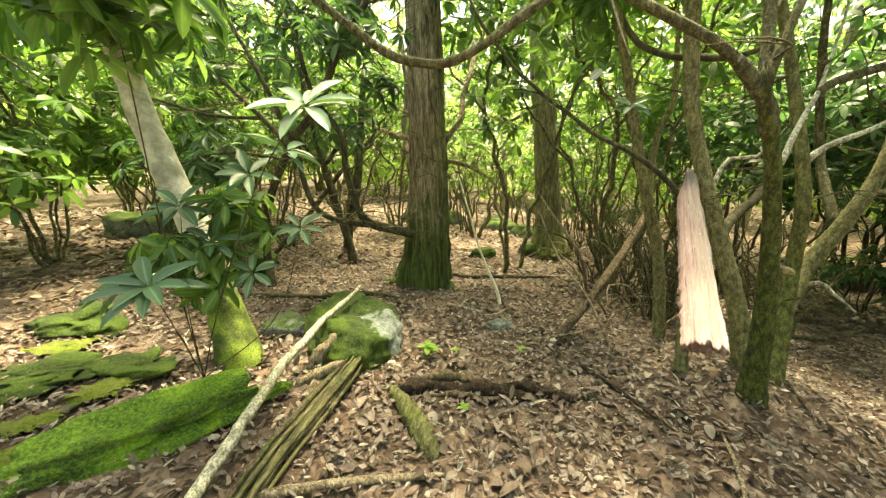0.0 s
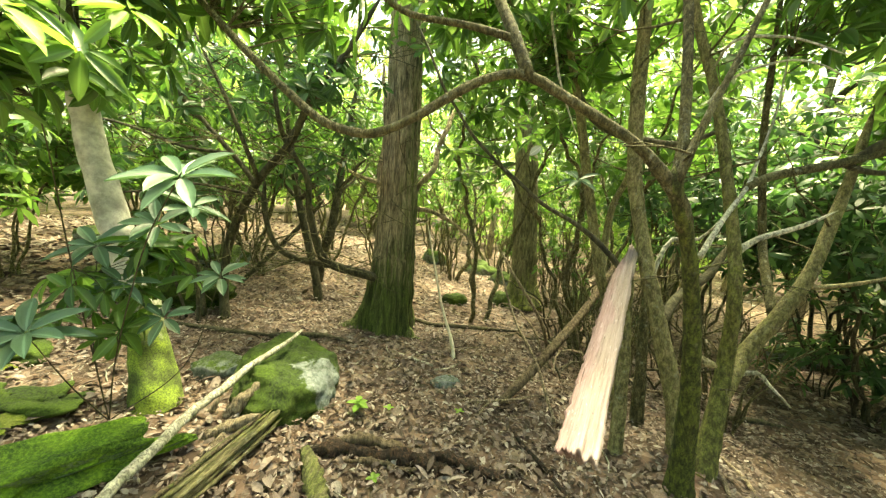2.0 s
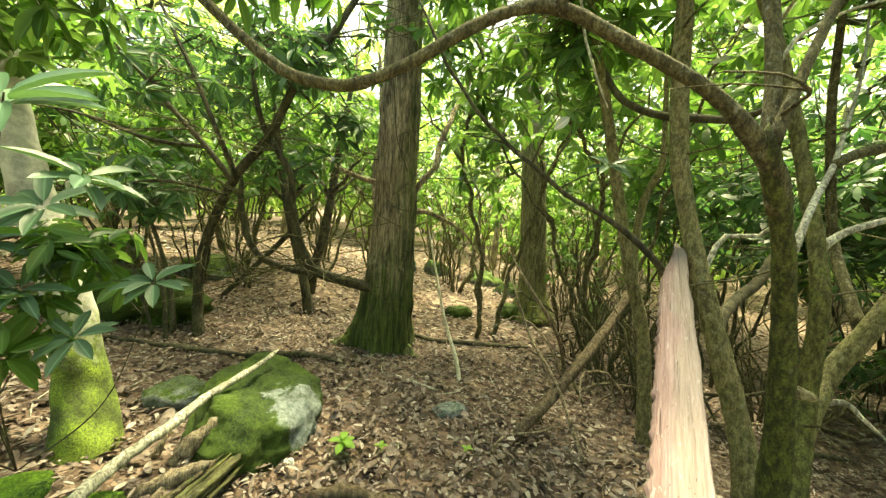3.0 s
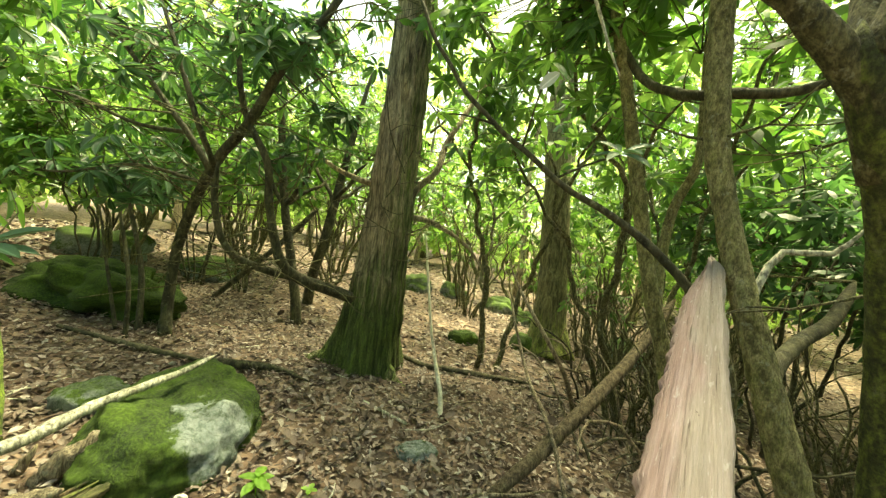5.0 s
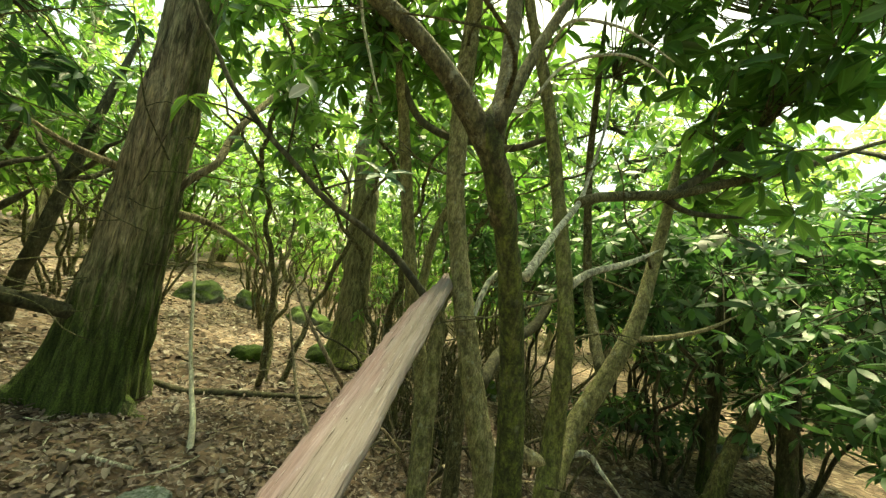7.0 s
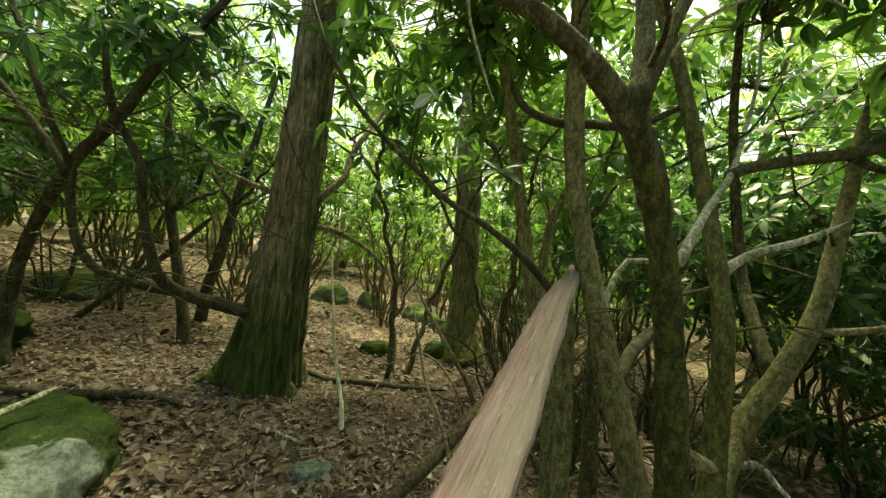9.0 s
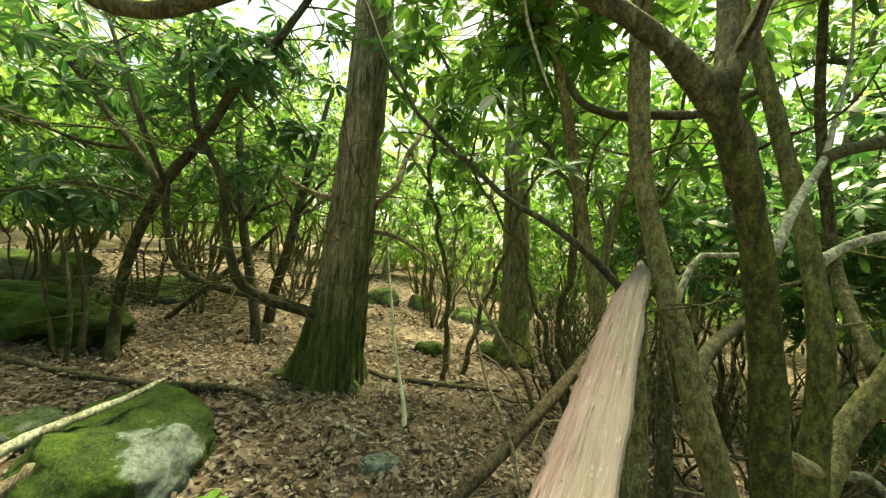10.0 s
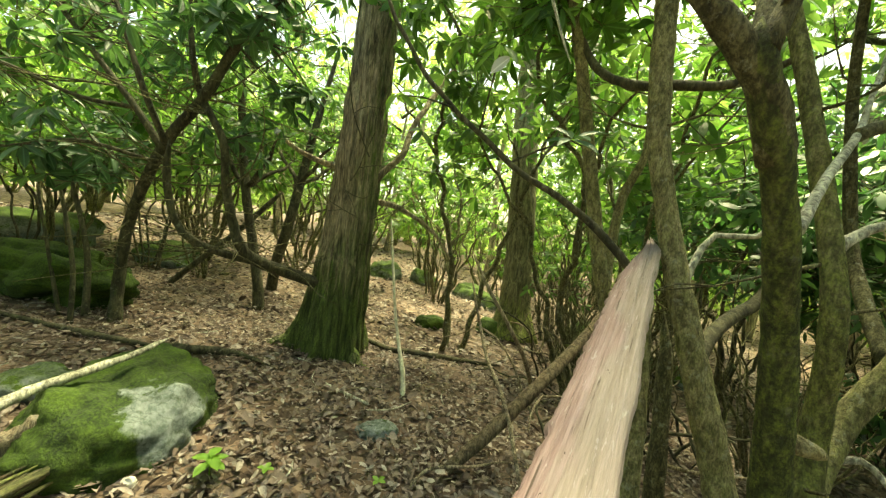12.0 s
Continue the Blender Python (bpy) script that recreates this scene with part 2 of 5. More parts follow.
def plank_material():
    m, n, l, b = material("weathered_split_wood", 0.85)
    v = coords(n, l, (30, 1.3, 30))
    iso = coords(n, l, (1, 1, 1))
    g = noise_tex(n, l, v, 2.6, 8, 0.65)
    big = noise_tex(n, l, coords(n, l, (5, 1.6, 5)), 1.6, 5, 0.6)
    col = ramp(n, l, g, [(0.36, (0.14, 0.105, 0.08)), (0.44, (0.24, 0.195, 0.15)), (0.52, (0.3, 0.255, 0.205)), (0.63, (0.42, 0.375, 0.315))])
    place = n.new("ShaderNodeSeparateXYZ")
    l.new(iso, place.inputs[0])
    side = n.new("ShaderNodeMath")
    side.operation = "MULTIPLY_ADD"
    side.inputs[1].default_value = 4.5
    l.new(place.outputs["X"], side.inputs[0])
    l.new(big, side.inputs[2])
    tone = ramp(n, l, side.outputs[0], [(0.3, (0.33, 0.21, 0.175)), (0.42, (0.37, 0.265, 0.225)), (0.5, (0.34, 0.285, 0.22)), (0.62, (0.36, 0.32, 0.235)), (0.72, (0.42, 0.375, 0.29))])
    col = mix(n, l, 0.6, col, tone)
    fleck = noise_tex(n, l, coords(n, l, (70, 16, 70)), 1.4, 3, 0.6)
    col = mix(n, l, ramp(n, l, fleck, [(0.63, (0, 0, 0)), (0.68, (0.7, 0.7, 0.7))]), col, (0.52, 0.49, 0.4))
    crack = noise_tex(n, l, coords(n, l, (60, 2.2, 60)), 2.0, 5, 0.6)
    col = mix(n, l, ramp(n, l, crack, [(0.31, (0.9, 0.9, 0.9)), (0.37, (0, 0, 0))]), col, (0.06, 0.042, 0.026))
    pit = noise_tex(n, l, coords(n, l, (1, 0.8, 1)), 60, 3, 0.6)
    col = mix(n, l, ramp(n, l, pit, [(0.7, (0, 0, 0)), (0.73, (1, 1, 1))]), col, (0.06, 0.04, 0.026))
    hair = noise_tex(n, l, coords(n, l, (150, 7, 150)), 2.0, 4, 0.7)
    col = mix(n, l, 0.32, col, ramp(n, l, hair, [(0.36, (0.5, 0.47, 0.43)), (0.5, (0.95, 0.95, 0.95)), (0.64, (1.3, 1.3, 1.3))]), "MULTIPLY")
    col = mix(n, l, 1.0, col, (0.81, 0.765, 0.98), "MULTIPLY")
    l.new(col, b.inputs["Base Color"])
    bump(n, l, b, math_node(n, l, "ADD", math_node(n, l, "MULTIPLY", g, 0.6), math_node(n, l, "MULTIPLY", crack, 0.4)), 1.0, 0.014)
    return m


PLANK = plank_material()


# ---- mesh helpers ----
def link_mesh(name, verts, faces, mat, parent=None, moss=None, smooth=True, label="", rib=None):
    me = bpy.data.meshes.new(name)
    me.from_pydata(verts if isinstance(verts, list) else verts.tolist(), [], faces if isinstance(faces, list) else faces.tolist())
    if moss is not None:
        me.attributes.new("moss", "FLOAT", "POINT").data.foreach_set("value", np.asarray(moss, dtype=np.float32))
    if rib is not None:
        me.attributes.new("rib", "FLOAT", "POINT").data.foreach_set("value", np.asarray(rib, dtype=np.float32))
    me.polygons.foreach_set("use_smooth", [smooth] * len(me.polygons))
    me.materials.append(mat)
    me.update()
    ob = new(name, me)
    if parent is not None:
        ob.parent = parent
    if label:
        ob["label"] = label
    return ob


def thing(name, label, category, group="", kind="", at=(0, 0, 0)):
    e = new(name)
    e.empty_display_size = 0.1
    e.location = at
    return tagged(e, label, category, group, kind)


def ground_height(x, y):
    xc, yc = np.clip(x, -7, 3), np.clip(y, 0, 9)
    z = 0.06 - 0.11 * xc - 0.02 * (yc - 3)
    z = z + 0.2 * np.exp(-((x - 1.5) ** 2 + (y - 2.3) ** 2) / 0.3)
    z = z + 0.02 * np.sin(2.1 * x + 0.7) * np.sin(1.7 * y) + 0.012 * np.sin(5.3 * x + 1.1 * y) * np.sin(4.1 * y + 0.4)
    far = np.clip((np.hypot(x, y - 3) - 12) / 30, 0, 1)
    return z + far * 1.2


def curve(points, step):
    """Catmull-Rom through (x, y, z, r) points, as an array of even steps."""
    p = np.array(points, float)
    q = np.vstack([2 * p[0] - p[1], p, 2 * p[-1] - p[-2]])
    out = []
    for i in range(1, len(q) - 2):
        a, b, c, d = q[i - 1], q[i], q[i + 1], q[i + 2]
        k = max(2, int(np.linalg.norm(c[:3] - b[:3]) / step))
        for t in np.arange(k) / k:
            out.append(0.5 * (2 * b + (c - a) * t + (2 * a - 5 * b + 4 * c - d) * t * t + (3 * b - a - 3 * c + d) * t ** 3))
    out.append(q[-2])
    out = np.array(out)
    out[:, 3] = np.maximum(out[:, 3], 0.0015)
    return out


def tube(points, sides=10, step=0.06, rough=0.08, ridge=0.0, flare=0.0, moss=None, wobble=0.0):
    """Vertices, faces and moss of a round, uneven stem through (x, y, z, r) points."""
    c = curve(points, step)
    n = len(c)
    if wobble:
        c[:, :3] += wobble * np.array([noise.noise_vector(Vector(p[:3]) * 4.0) for p in c])
    if n > 6 and c[-1, 3] > 0.005:
        c[-3:, 3] *= (0.9, 0.65, 0.22)
    tan = np.gradient(c[:, :3], axis=0)
    tan /= np.linalg.norm(tan, axis=1)[:, None] + 1e-9
    ref = np.array([0.0, 1.0, 0.0]) if abs(tan[0][1]) < 0.8 else np.array([1.0, 0.0, 0.0])
    verts, mossy = [], []
    ang = np.arange(sides) * 2 * math.pi / sides
    for i in range(n):
        u = ref - tan[i] * (ref @ tan[i])
        u /= np.linalg.norm(u)
        ref = u
        w = np.cross(tan[i], u)
        for a in ang:
            d = u * math.cos(a) + w * math.sin(a)
            r = c[i, 3]
            o = Vector(c[i, :3] + d * r)
            r *= 1 + rough * noise.noise(o * (1.2 / max(0.03, c[0, 3])))
            if ridge:
                s = noise.noise(Vector((d[0] * 7.5, d[1] * 7.5, o.z * 1.1)))
                r *= 1 + ridge * (1 - 2.5 * abs(s))
            if flare:
                h = i / n
                r *= 1 + flare * max(0, 1 - h * 9) ** 2 * (0.7 + 0.8 * math.sin(3 * a + 1) ** 2)
            verts.append(c[i, :3] + d * r)
            mossy.append(moss(o) if moss else 0.0)
    k = np.arange(n - 1)[:, None] * sides
    j = np.arange(sides)[None, :]
    f = np.stack([k + j, k + (j + 1) % sides, k + sides + (j + 1) % sides, k + sides + j], -1).reshape(-1, 4).tolist()
    f.append(list(range(sides))[::-1])
    f.append(list(range((n - 1) * sides, n * sides)))
    return np.array(verts), f, mossy


def stem(name, points, mat, parent, label="", **kw):
    v, f, m = tube(points, **kw)
    return link_mesh(name, v, f, mat, parent, m, True, label)


def leaf_template(fine):
    """One leaf of length 1 along x, width 1 across y, drooping in z."""
    us = [0.0, 0.12, 0.35, 0.62, 0.85, 1.0] if fine else [0.0, 0.3, 0.7, 1.0]
    ws = [0.03, 0.28, 0.47, 0.5, 0.3, 0.02] if fine else [0.06, 0.46, 0.46, 0.04]
    v, f = [], []
    for u, w in zip(us, ws):
        z = -0.16 * u * u
        v += [(u, -w, z + 0.16 * w), (u, 0, z - 0.02), (u, w, z + 0.16 * w)] if fine else [(u, -w, z + 0.1 * w), (u, w, z)]
    k = 3 if fine else 2
    for i in range(len(us) - 1):
        for j in range(k - 1):
            f.append((i * k + j, (i + 1) * k + j, (i + 1) * k + j + 1, i * k + j + 1))
    return np.array(v, float), np.array(f)


FINE, PLAIN = leaf_template(True), leaf_template(False)


def leaves(place, out, normal, length, width, template):
    """Many leaves as one array: each from place, along out, with its upper side to normal."""
    v, f = template
    x = out / np.linalg.norm(out, axis=1)[:, None]
    y = np.cross(normal, x)
    y /= np.linalg.norm(y, axis=1)[:, None] + 1e-9
    z = np.cross(x, y)
    n = len(place)
    p = place[:, None] + (x[:, None] * v[None, :, :1] + z[:, None] * v[None, :, 2:] * 1.0) * length[:, None, None] + y[:, None] * (v[None, :, 1:2] * width[:, None, None])
    faces = f[None] + (np.arange(n) * len(v))[:, None, None]
    return p.reshape(-1, 3), faces.reshape(-1, 4)


def whorls(tips, axes, count, length, template, droop=0.4, spread=0.3):
    """Rosettes of leaves round each tip, standing off its axis."""
    n = len(tips)
    axes = axes / np.linalg.norm(axes, axis=1)[:, None]
    ref = np.where(np.abs(axes[:, 2:3]) < 0.9, [[0, 0, 1.0]], [[1.0, 0, 0]])
    u = np.cross(axes, ref)
    u /= np.linalg.norm(u, axis=1)[:, None]
    w = np.cross(axes, u)
    phi = (np.arange(count)[None] + rng.uniform(-0.3, 0.3, (n, count))) * 2 * math.pi / count + rng.uniform(0, 7, (n, 1))
    el = rng.normal(droop * -1, spread, (n, count))
    d = (u[:, None] * np.cos(phi)[..., None] + w[:, None] * np.sin(phi)[..., None]) * np.cos(el)[..., None] + axes[:, None] * np.sin(el)[..., None]
    nor = axes[:, None] * np.cos(el)[..., None] - (u[:, None] * np.cos(phi)[..., None] + w[:, None] * np.sin(phi)[..., None]) * np.sin(el)[..., None]
    nor = nor + rng.normal(0, 0.25, nor.shape)
    ln = length * rng.uniform(0.65, 1.2, n * count)
    base = np.repeat(tips, count, 0) + d.reshape(-1, 3) * 0.015 + np.repeat(axes, count, 0) * rng.uniform(-0.03, 0.01, (n * count, 1))
    return leaves(base, d.reshape(-1, 3), nor.reshape(-1, 3), ln, ln * rng.uniform(0.25, 0.36, n * count), template)


def twig_array(a, b, r):
    """Thin three-sided twigs from points a to b, as one array."""
    n = len(a)
    t = b - a
    t = t / (np.linalg.norm(t, axis=1)[:, None] + 1e-9)
    ref = np.where(np.abs(t[:, 2:3]) < 0.9, [[0, 0, 1.0]], [[1.0, 0, 0]])
    u = np.cross(t, ref)
    u /= np.linalg.norm(u, axis=1)[:, None]
    w = np.cross(t, u)
    mid = (a + b) / 2 + (u * rng.normal(0, 0.09, (n, 1)) + w * rng.normal(0, 0.09, (n, 1))) * np.linalg.norm(b - a, axis=1)[:, None]
    rows = []
    for p, k in ((a, 1.6), (mid, 1.2), (b, 0.7)):
        for s in range(3):
            c, q = math.cos(2.1 * s), math.sin(2.1 * s)
            rows.append(p + (u * c + w * q) * r * k)
    v = np.stack(rows, 1).reshape(-1, 3)
    f = []
    for ring in (0, 3):
        for s in range(3):
            f.append((ring + s, ring + (s + 1) % 3, ring + 3 + (s + 1) % 3, ring + 3 + s))
    faces = np.array(f)[None] + (np.arange(n) * 9)[:, None, None]
    return v, faces.reshape(-1, 4)


# points along the camera's eye path; crowns leave out rosettes near them
EYE_KEEPOUT = np.array([(0.15, 0.1, 1.5), (0.4, 0.2, 1.5), (0.3, 0.55, 1.42), (0.6, 0.95, 1.33), (0.8, 1.0, 1.38)])


def crown(parent, blobs, stems, length, mat, template, twig_mat, count=8, name="crown", twig=0.0035):
    """Leaf rosettes filling the blobs (centre, radii, number), each on a twig from the nearest stem."""
    tips, axes = [], []
    for (cx, cy, cz), (rx, ry, rz), k in blobs:
        d = rng.normal(0, 1, (k, 3))
        d /= np.linalg.norm(d, axis=1)[:, None]
        p = d * (rng.uniform(0.15, 1, (k, 1)) ** 0.5)
        clump = np.array([noise.noise(Vector(q * 2.3) + Vector((cx, cy, cz))) for q in p])
        keep = clump > -0.18
        p, d = p[keep], d[keep]
        tips.append(p * (rx, ry, rz) + (cx, cy, cz))
        axes.append(d * 0.55 + (0, 0, 0.8) + rng.normal(0, 0.25, d.shape))
    tips, axes = np.vstack(tips), np.vstack(axes)
    ok = tips[:, 2] > ground_height(tips[:, 0], tips[:, 1]) + 0.08
    for e in EYE_KEEPOUT:
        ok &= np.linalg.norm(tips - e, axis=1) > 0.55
    tips, axes = tips[ok], axes[ok]
    v, f = whorls(tips, axes, count, length, template)
    c = link_mesh(name, v, f, mat, parent, None, True, rib=np.tile((0, 1, 0), len(v) // 3) if template is FINE else None)
    nodes = np.vstack([curve(s, 0.12)[:, :3] for s in stems])
    near = np.array([np.argmin(np.linalg.norm(nodes - t, axis=1)) for t in tips])
    v, f = twig_array(nodes[near], tips, twig)
    c["kind"] = "stuff"
    tagged(link_mesh("twigwork", v, f, twig_mat, parent, np.zeros(len(v)), True), kind="stuff")
    return c


# ---- the ground: one sheet to the horizon ----
def axis_steps(lo, hi, fine, far):
    inner = np.arange(lo, hi + 1e-6, fine)
    out = np.geomspace(fine * 2, far, 26)
    return np.concatenate([lo - out[::-1], inner, hi + out])


gx, gy = axis_steps(-5, 6, 0.075, 500), axis_steps(-2, 11, 0.09, 500)
X, Y = np.meshgrid(gx, gy)
Z = ground_height(X, Y)
bumps = np.array([[noise.noise((x * 1.9, y * 1.9, 3)) * 0.03 + noise.noise((x * 7, y * 7, 9)) * 0.012 if abs(x) < 12 and -4 < y < 14 else 0.0 for x in gx] for y in gy])
gv = np.stack([X, Y, Z + bumps], -1).reshape(-1, 3)
nx = len(gx)
ii, jj = np.meshgrid(np.arange(len(gy) - 1), np.arange(nx - 1), indexing="ij")
k0 = (ii * nx + jj).reshape(-1)
ground = link_mesh("ground", gv, np.stack([k0, k0 + 1, k0 + nx + 1, k0 + nx], -1), SOIL)
tagged(ground, "woodland floor of brown leaf mould and dead leaves", "ground", kind="structure")


def gz(x, y):
    return float(ground_height(np.float64(x), np.float64(y)))


# ---- stones ----
def stone(name, at, size, label, moss=0.8, bare=None, seed=0, turn=0.0, rough=0.22, detail=4, sink=0.35, group=""):
    """A weathered boulder sunk in the ground, mossy but for a bare patch (centre, radius) on it."""
    bm = bmesh.new()
    bmesh.ops.create_icosphere(bm, subdivisions=detail, radius=1)
    c, s = math.cos(radians(turn)), math.sin(radians(turn))
    off = Vector((seed * 3.7, seed * 1.3, seed * 7.1))
    for v in bm.verts:
        p = v.co.copy()
        k = 1 + rough * noise.noise(p * 1.1 + off) + rough * 0.55 * noise.noise(p * 2.6 + off) + 0.075 * noise.noise(p * 6 + off) + 0.03 * noise.noise(p * 17 + off)
        flat = max(-1.0, min(1.0, p.z * 1.25))
        p = Vector((p.x * k * size[0], p.y * k * size[1], flat * k * size[2]))
        v.co = Vector((p.x * c - p.y * s, p.x * s + p.y * c, p.z))
    bm.normal_update()
    me = bpy.data.meshes.new(name)
    bm.to_mesh(me)
    me.attributes.new("moss", "FLOAT", "POINT")
    val = []
    for v in bm.verts:
        m = moss * (0.74 + 0.3 * max(-0.3, v.normal.z))
        if bare:
            d = (v.co - Vector(bare[0])).length / bare[1]
            d += 0.45 * noise.noise(v.co * 7 + off) + 0.25 * noise.noise(v.co * 17)
            m = min(m, 0.8 * d - 0.2)
        val.append(m)
    bm.free()
    me.attributes["moss"].data.foreach_set("value", val)
    me.polygons.foreach_set("use_smooth", [True] * len(me.polygons))
    me.materials.append(ROCK)
    ob = new(name, me)
    ob.location = (at[0], at[1], gz(*at[:2]) + size[2] * (1 - 2 * sink) if len(at) == 2 else at[2])
    return tagged(ob, label, "rock", group)


stone("mossy_boulder", (-1.12, 2.44, 0.12), (0.5, 0.4, 0.31), "moss-covered boulder with a bare pale lichened face", 1.05, ((0.34, -0.1, 0.21), 0.205), 1, 112, detail=6)
stone("mossy_boulder", (-3.25, 3.4), (0.72, 0.4, 0.27), "large dark boulder under thick green moss", 1.1, None, 2, 8, detail=6, rough=0.6)
stone("mossy_slab", (-1.58, 1.2), (0.52, 0.15, 0.1), "low stone slab half covered by bright green moss", 0.8, None, 3, 46, detail=6, rough=0.6).data.materials[0] = ROCK_LIT
stone("mossy_stone", (-2.1, 1.62), (0.24, 0.16, 0.055), "flat stone capped with bright moss among dead leaves", 0.84, None, 4, 20, rough=0.7, detail=5, group="small mossy stones")
stone("mossy_stone", (-2.45, 1.42), (0.28, 0.15, 0.05), "flat stone capped with bright moss among dead leaves", 0.8, None, 5, 30, rough=0.7, detail=5, group="small mossy stones")
stone("mossy_stone", (-2.75, 1.2), (0.2, 0.13, 0.06), "flat stone with patchy moss among dead leaves", 0.8, None, 6, -10, group="small mossy stones")
stone("mossy_stone", (-2.95, 2.0), (0.3, 0.2, 0.085), "flat stone capped with bright moss among dead leaves", 0.86, None, 7, 0, rough=0.6, detail=5, group="small mossy stones")
stone("mossy_stone", (-0.28, 5.6), (0.19, 0.14, 0.1), "small round cushion of bright green moss on a stone", 1.2, None, 8, 0, group="small mossy stones")
stone("mossy_stone", (0.5, 6.25), (0.22, 0.2, 0.16), "stone capped with yellow-green moss beside a tree", 1.1, None, 9, 0, group="small mossy stones")
stone("grey_stone", (-0.02, 3.02), (0.12, 0.09, 0.04), "flat grey stone sunk in dead leaves", 0.42, None, 11, 30)
stone("grey_stone", (-1.62, 2.36), (0.17, 0.14, 0.085), "grey stone against a mossy tree foot", 0.52, None, 12, 0)
for i, (x, y, r) in enumerate(((5.1, 5.7, 0.3), (6.0, 4.9, 0.26), (-2.0, 8.6, 0.45), (-1.3, 9.2, 0.4), (-0.1, 8.8, 0.4), (0.5, 8.1, 0.32), (-3.9, 5.1, 0.38), (2.0, 7.2, 0.4), (2.9, 6.4, 0.3), (4.6, 5.6, 0.35), (5.6, 5.0, 0.28), (-5.2, 4.6, 0.5))):
    stone("mossy_stone", (x, y), (r, r * 0.7, r * 0.5), "grey-green mossy stone on the forest floor", 0.62, None, 20 + i, 37 * i, detail=4, rough=0.4, group="stones in the wood")


def moss_material():
    m, n, l, b = material("cushion_moss", 0.95)
    iso = coords(n, l, (1, 1, 1))
    fine, wide = noise_tex(n, l, iso, 120, 5, 0.8), noise_tex(n, l, iso, 9, 5, 0.7)
    col = ramp(n, l, fine, [(0.38, (0.05, 0.08, 0.01)), (0.5, (0.17, 0.24, 0.03)), (0.64, (0.34, 0.42, 0.07))])
    col = mix(n, l, 0.5, col, ramp(n, l, wide, [(0.4, (0.09, 0.14, 0.02)), (0.5, (0.22, 0.29, 0.04)), (0.62, (0.3, 0.33, 0.1))]))
    l.new(col, b.inputs["Base Color"])
    bump(n, l, b, fine, 1.0, 0.02)
    return m


MOSS = moss_material()


def moss_patch(x, y, long, wide, turn, seed, thick=0.03, label="bright yellow-green moss patch spread over dead leaves"):
    """A ragged cushion of moss that follows the floor, thin at its torn edge."""
    n = 56
    c, s = math.cos(radians(turn)), math.sin(radians(turn))
    v, keep = [], []
    for i in range(n + 1):
        for j in range(n + 1):
            p, q = i / n * 2.6 - 1.3, j / n * 2.6 - 1.3
            r = math.hypot(p, q) + 0.55 * noise.noise((p * 1.9, q * 1.9, seed)) + 0.3 * noise.noise((p * 5, q * 5, seed + 4)) + 0.14 * noise.noise((p * 13, q * 13, seed))
            keep.append(r < 0.95)
            px, py = x + p * long * c - q * wide * s, y + p * long * s + q * wide * c
            h = thick * max(0.0, 1 - r) ** 0.5 * 1.3 + 0.012 * noise.noise((px * 22, py * 22, seed)) + 0.006 * noise.noise((px * 60, py * 60, seed))
            v.append((px, py, gz(px, py) + 0.018 + h))
    k = n + 1
    f = [(i * k + j, (i + 1) * k + j, (i + 1) * k + j + 1, i * k + j + 1) for i in range(n) for j in range(n) if keep[i * k + j] and keep[(i + 1) * k + j] and keep[(i + 1) * k + j + 1] and keep[i * k + j + 1]]
    used = sorted({q for g in f for q in g})
    index = {q: w for w, q in enumerate(used)}
    ob = link_mesh("moss_patch", [v[q] for q in used], [tuple(index[q] for q in g) for g in f], MOSS)
    return tagged(ob, label, "moss", "moss patches on the floor")


for x, y, a, b, turn, seed in ((-2.05, 1.43, 0.25, 0.12, 78, 2), (-2.1, 1.12, 0.14, 0.09, 40, 5), (-2.66, 1.68, 0.22, 0.14, 20, 9), (-2.95, 2.05, 0.2, 0.14, 0, 12), (-1.9, 0.98, 0.3, 0.13, 42, 15)):
    moss_patch(x, y, a * 0.85, b * 0.8, turn, seed)

peb = stone("white_pebble", (-0.72, 2.12), (0.028, 0.024, 0.018), "small white pebble on dead leaves", 0.0, None, 31, 0, detail=2, sink=0.2)
chalk, cn, cl, cb = material("chalk_white_stone", 0.7)
cl.new(ramp(cn, cl, noise_tex(cn, cl, coords(cn, cl, (1, 1, 1)), 60), [(0.3, (0.6, 0.57, 0.5)), (0.7, (0.82, 0.8, 0.74))]), cb.inputs["Base Color"])
peb.data.materials[0] = chalk


# ---- standing trees ----
def low_moss(z0, z1, amount=1.0):
    return lambda p: amount * max(0.0, min(1.0, (z1 - p.z) / (z1 - z0)))


main_tree = thing("tree", "tall tree with furrowed brown bark and a mossy flared foot", "tree", at=(0, 0, 0))
# mask is full at the foot and grows towards +x, darkening that side
stem("trunk", [(-0.92, 4.03, 0.02, 0.24), (-0.885, 4.0, 0.2, 0.225), (-0.83, 3.98, 0.6, 0.21), (-0.8, 4.02, 1.2, 0.185), (-0.8, 4.1, 2.2, 0.168), (-0.82, 4.2, 3.3, 0.16), (-0.8, 4.3, 6.0, 0.14), (-0.75, 4.4, 10.0, 0.09)], BARK_OAK, main_tree, sides=72, step=0.04, rough=0.09, ridge=0.2, flare=0.4, moss=lambda p: max(min(1.0, (1.5 - p.z) / 1.0), 0.25 + 2.4 * (p.x + 0.8)))
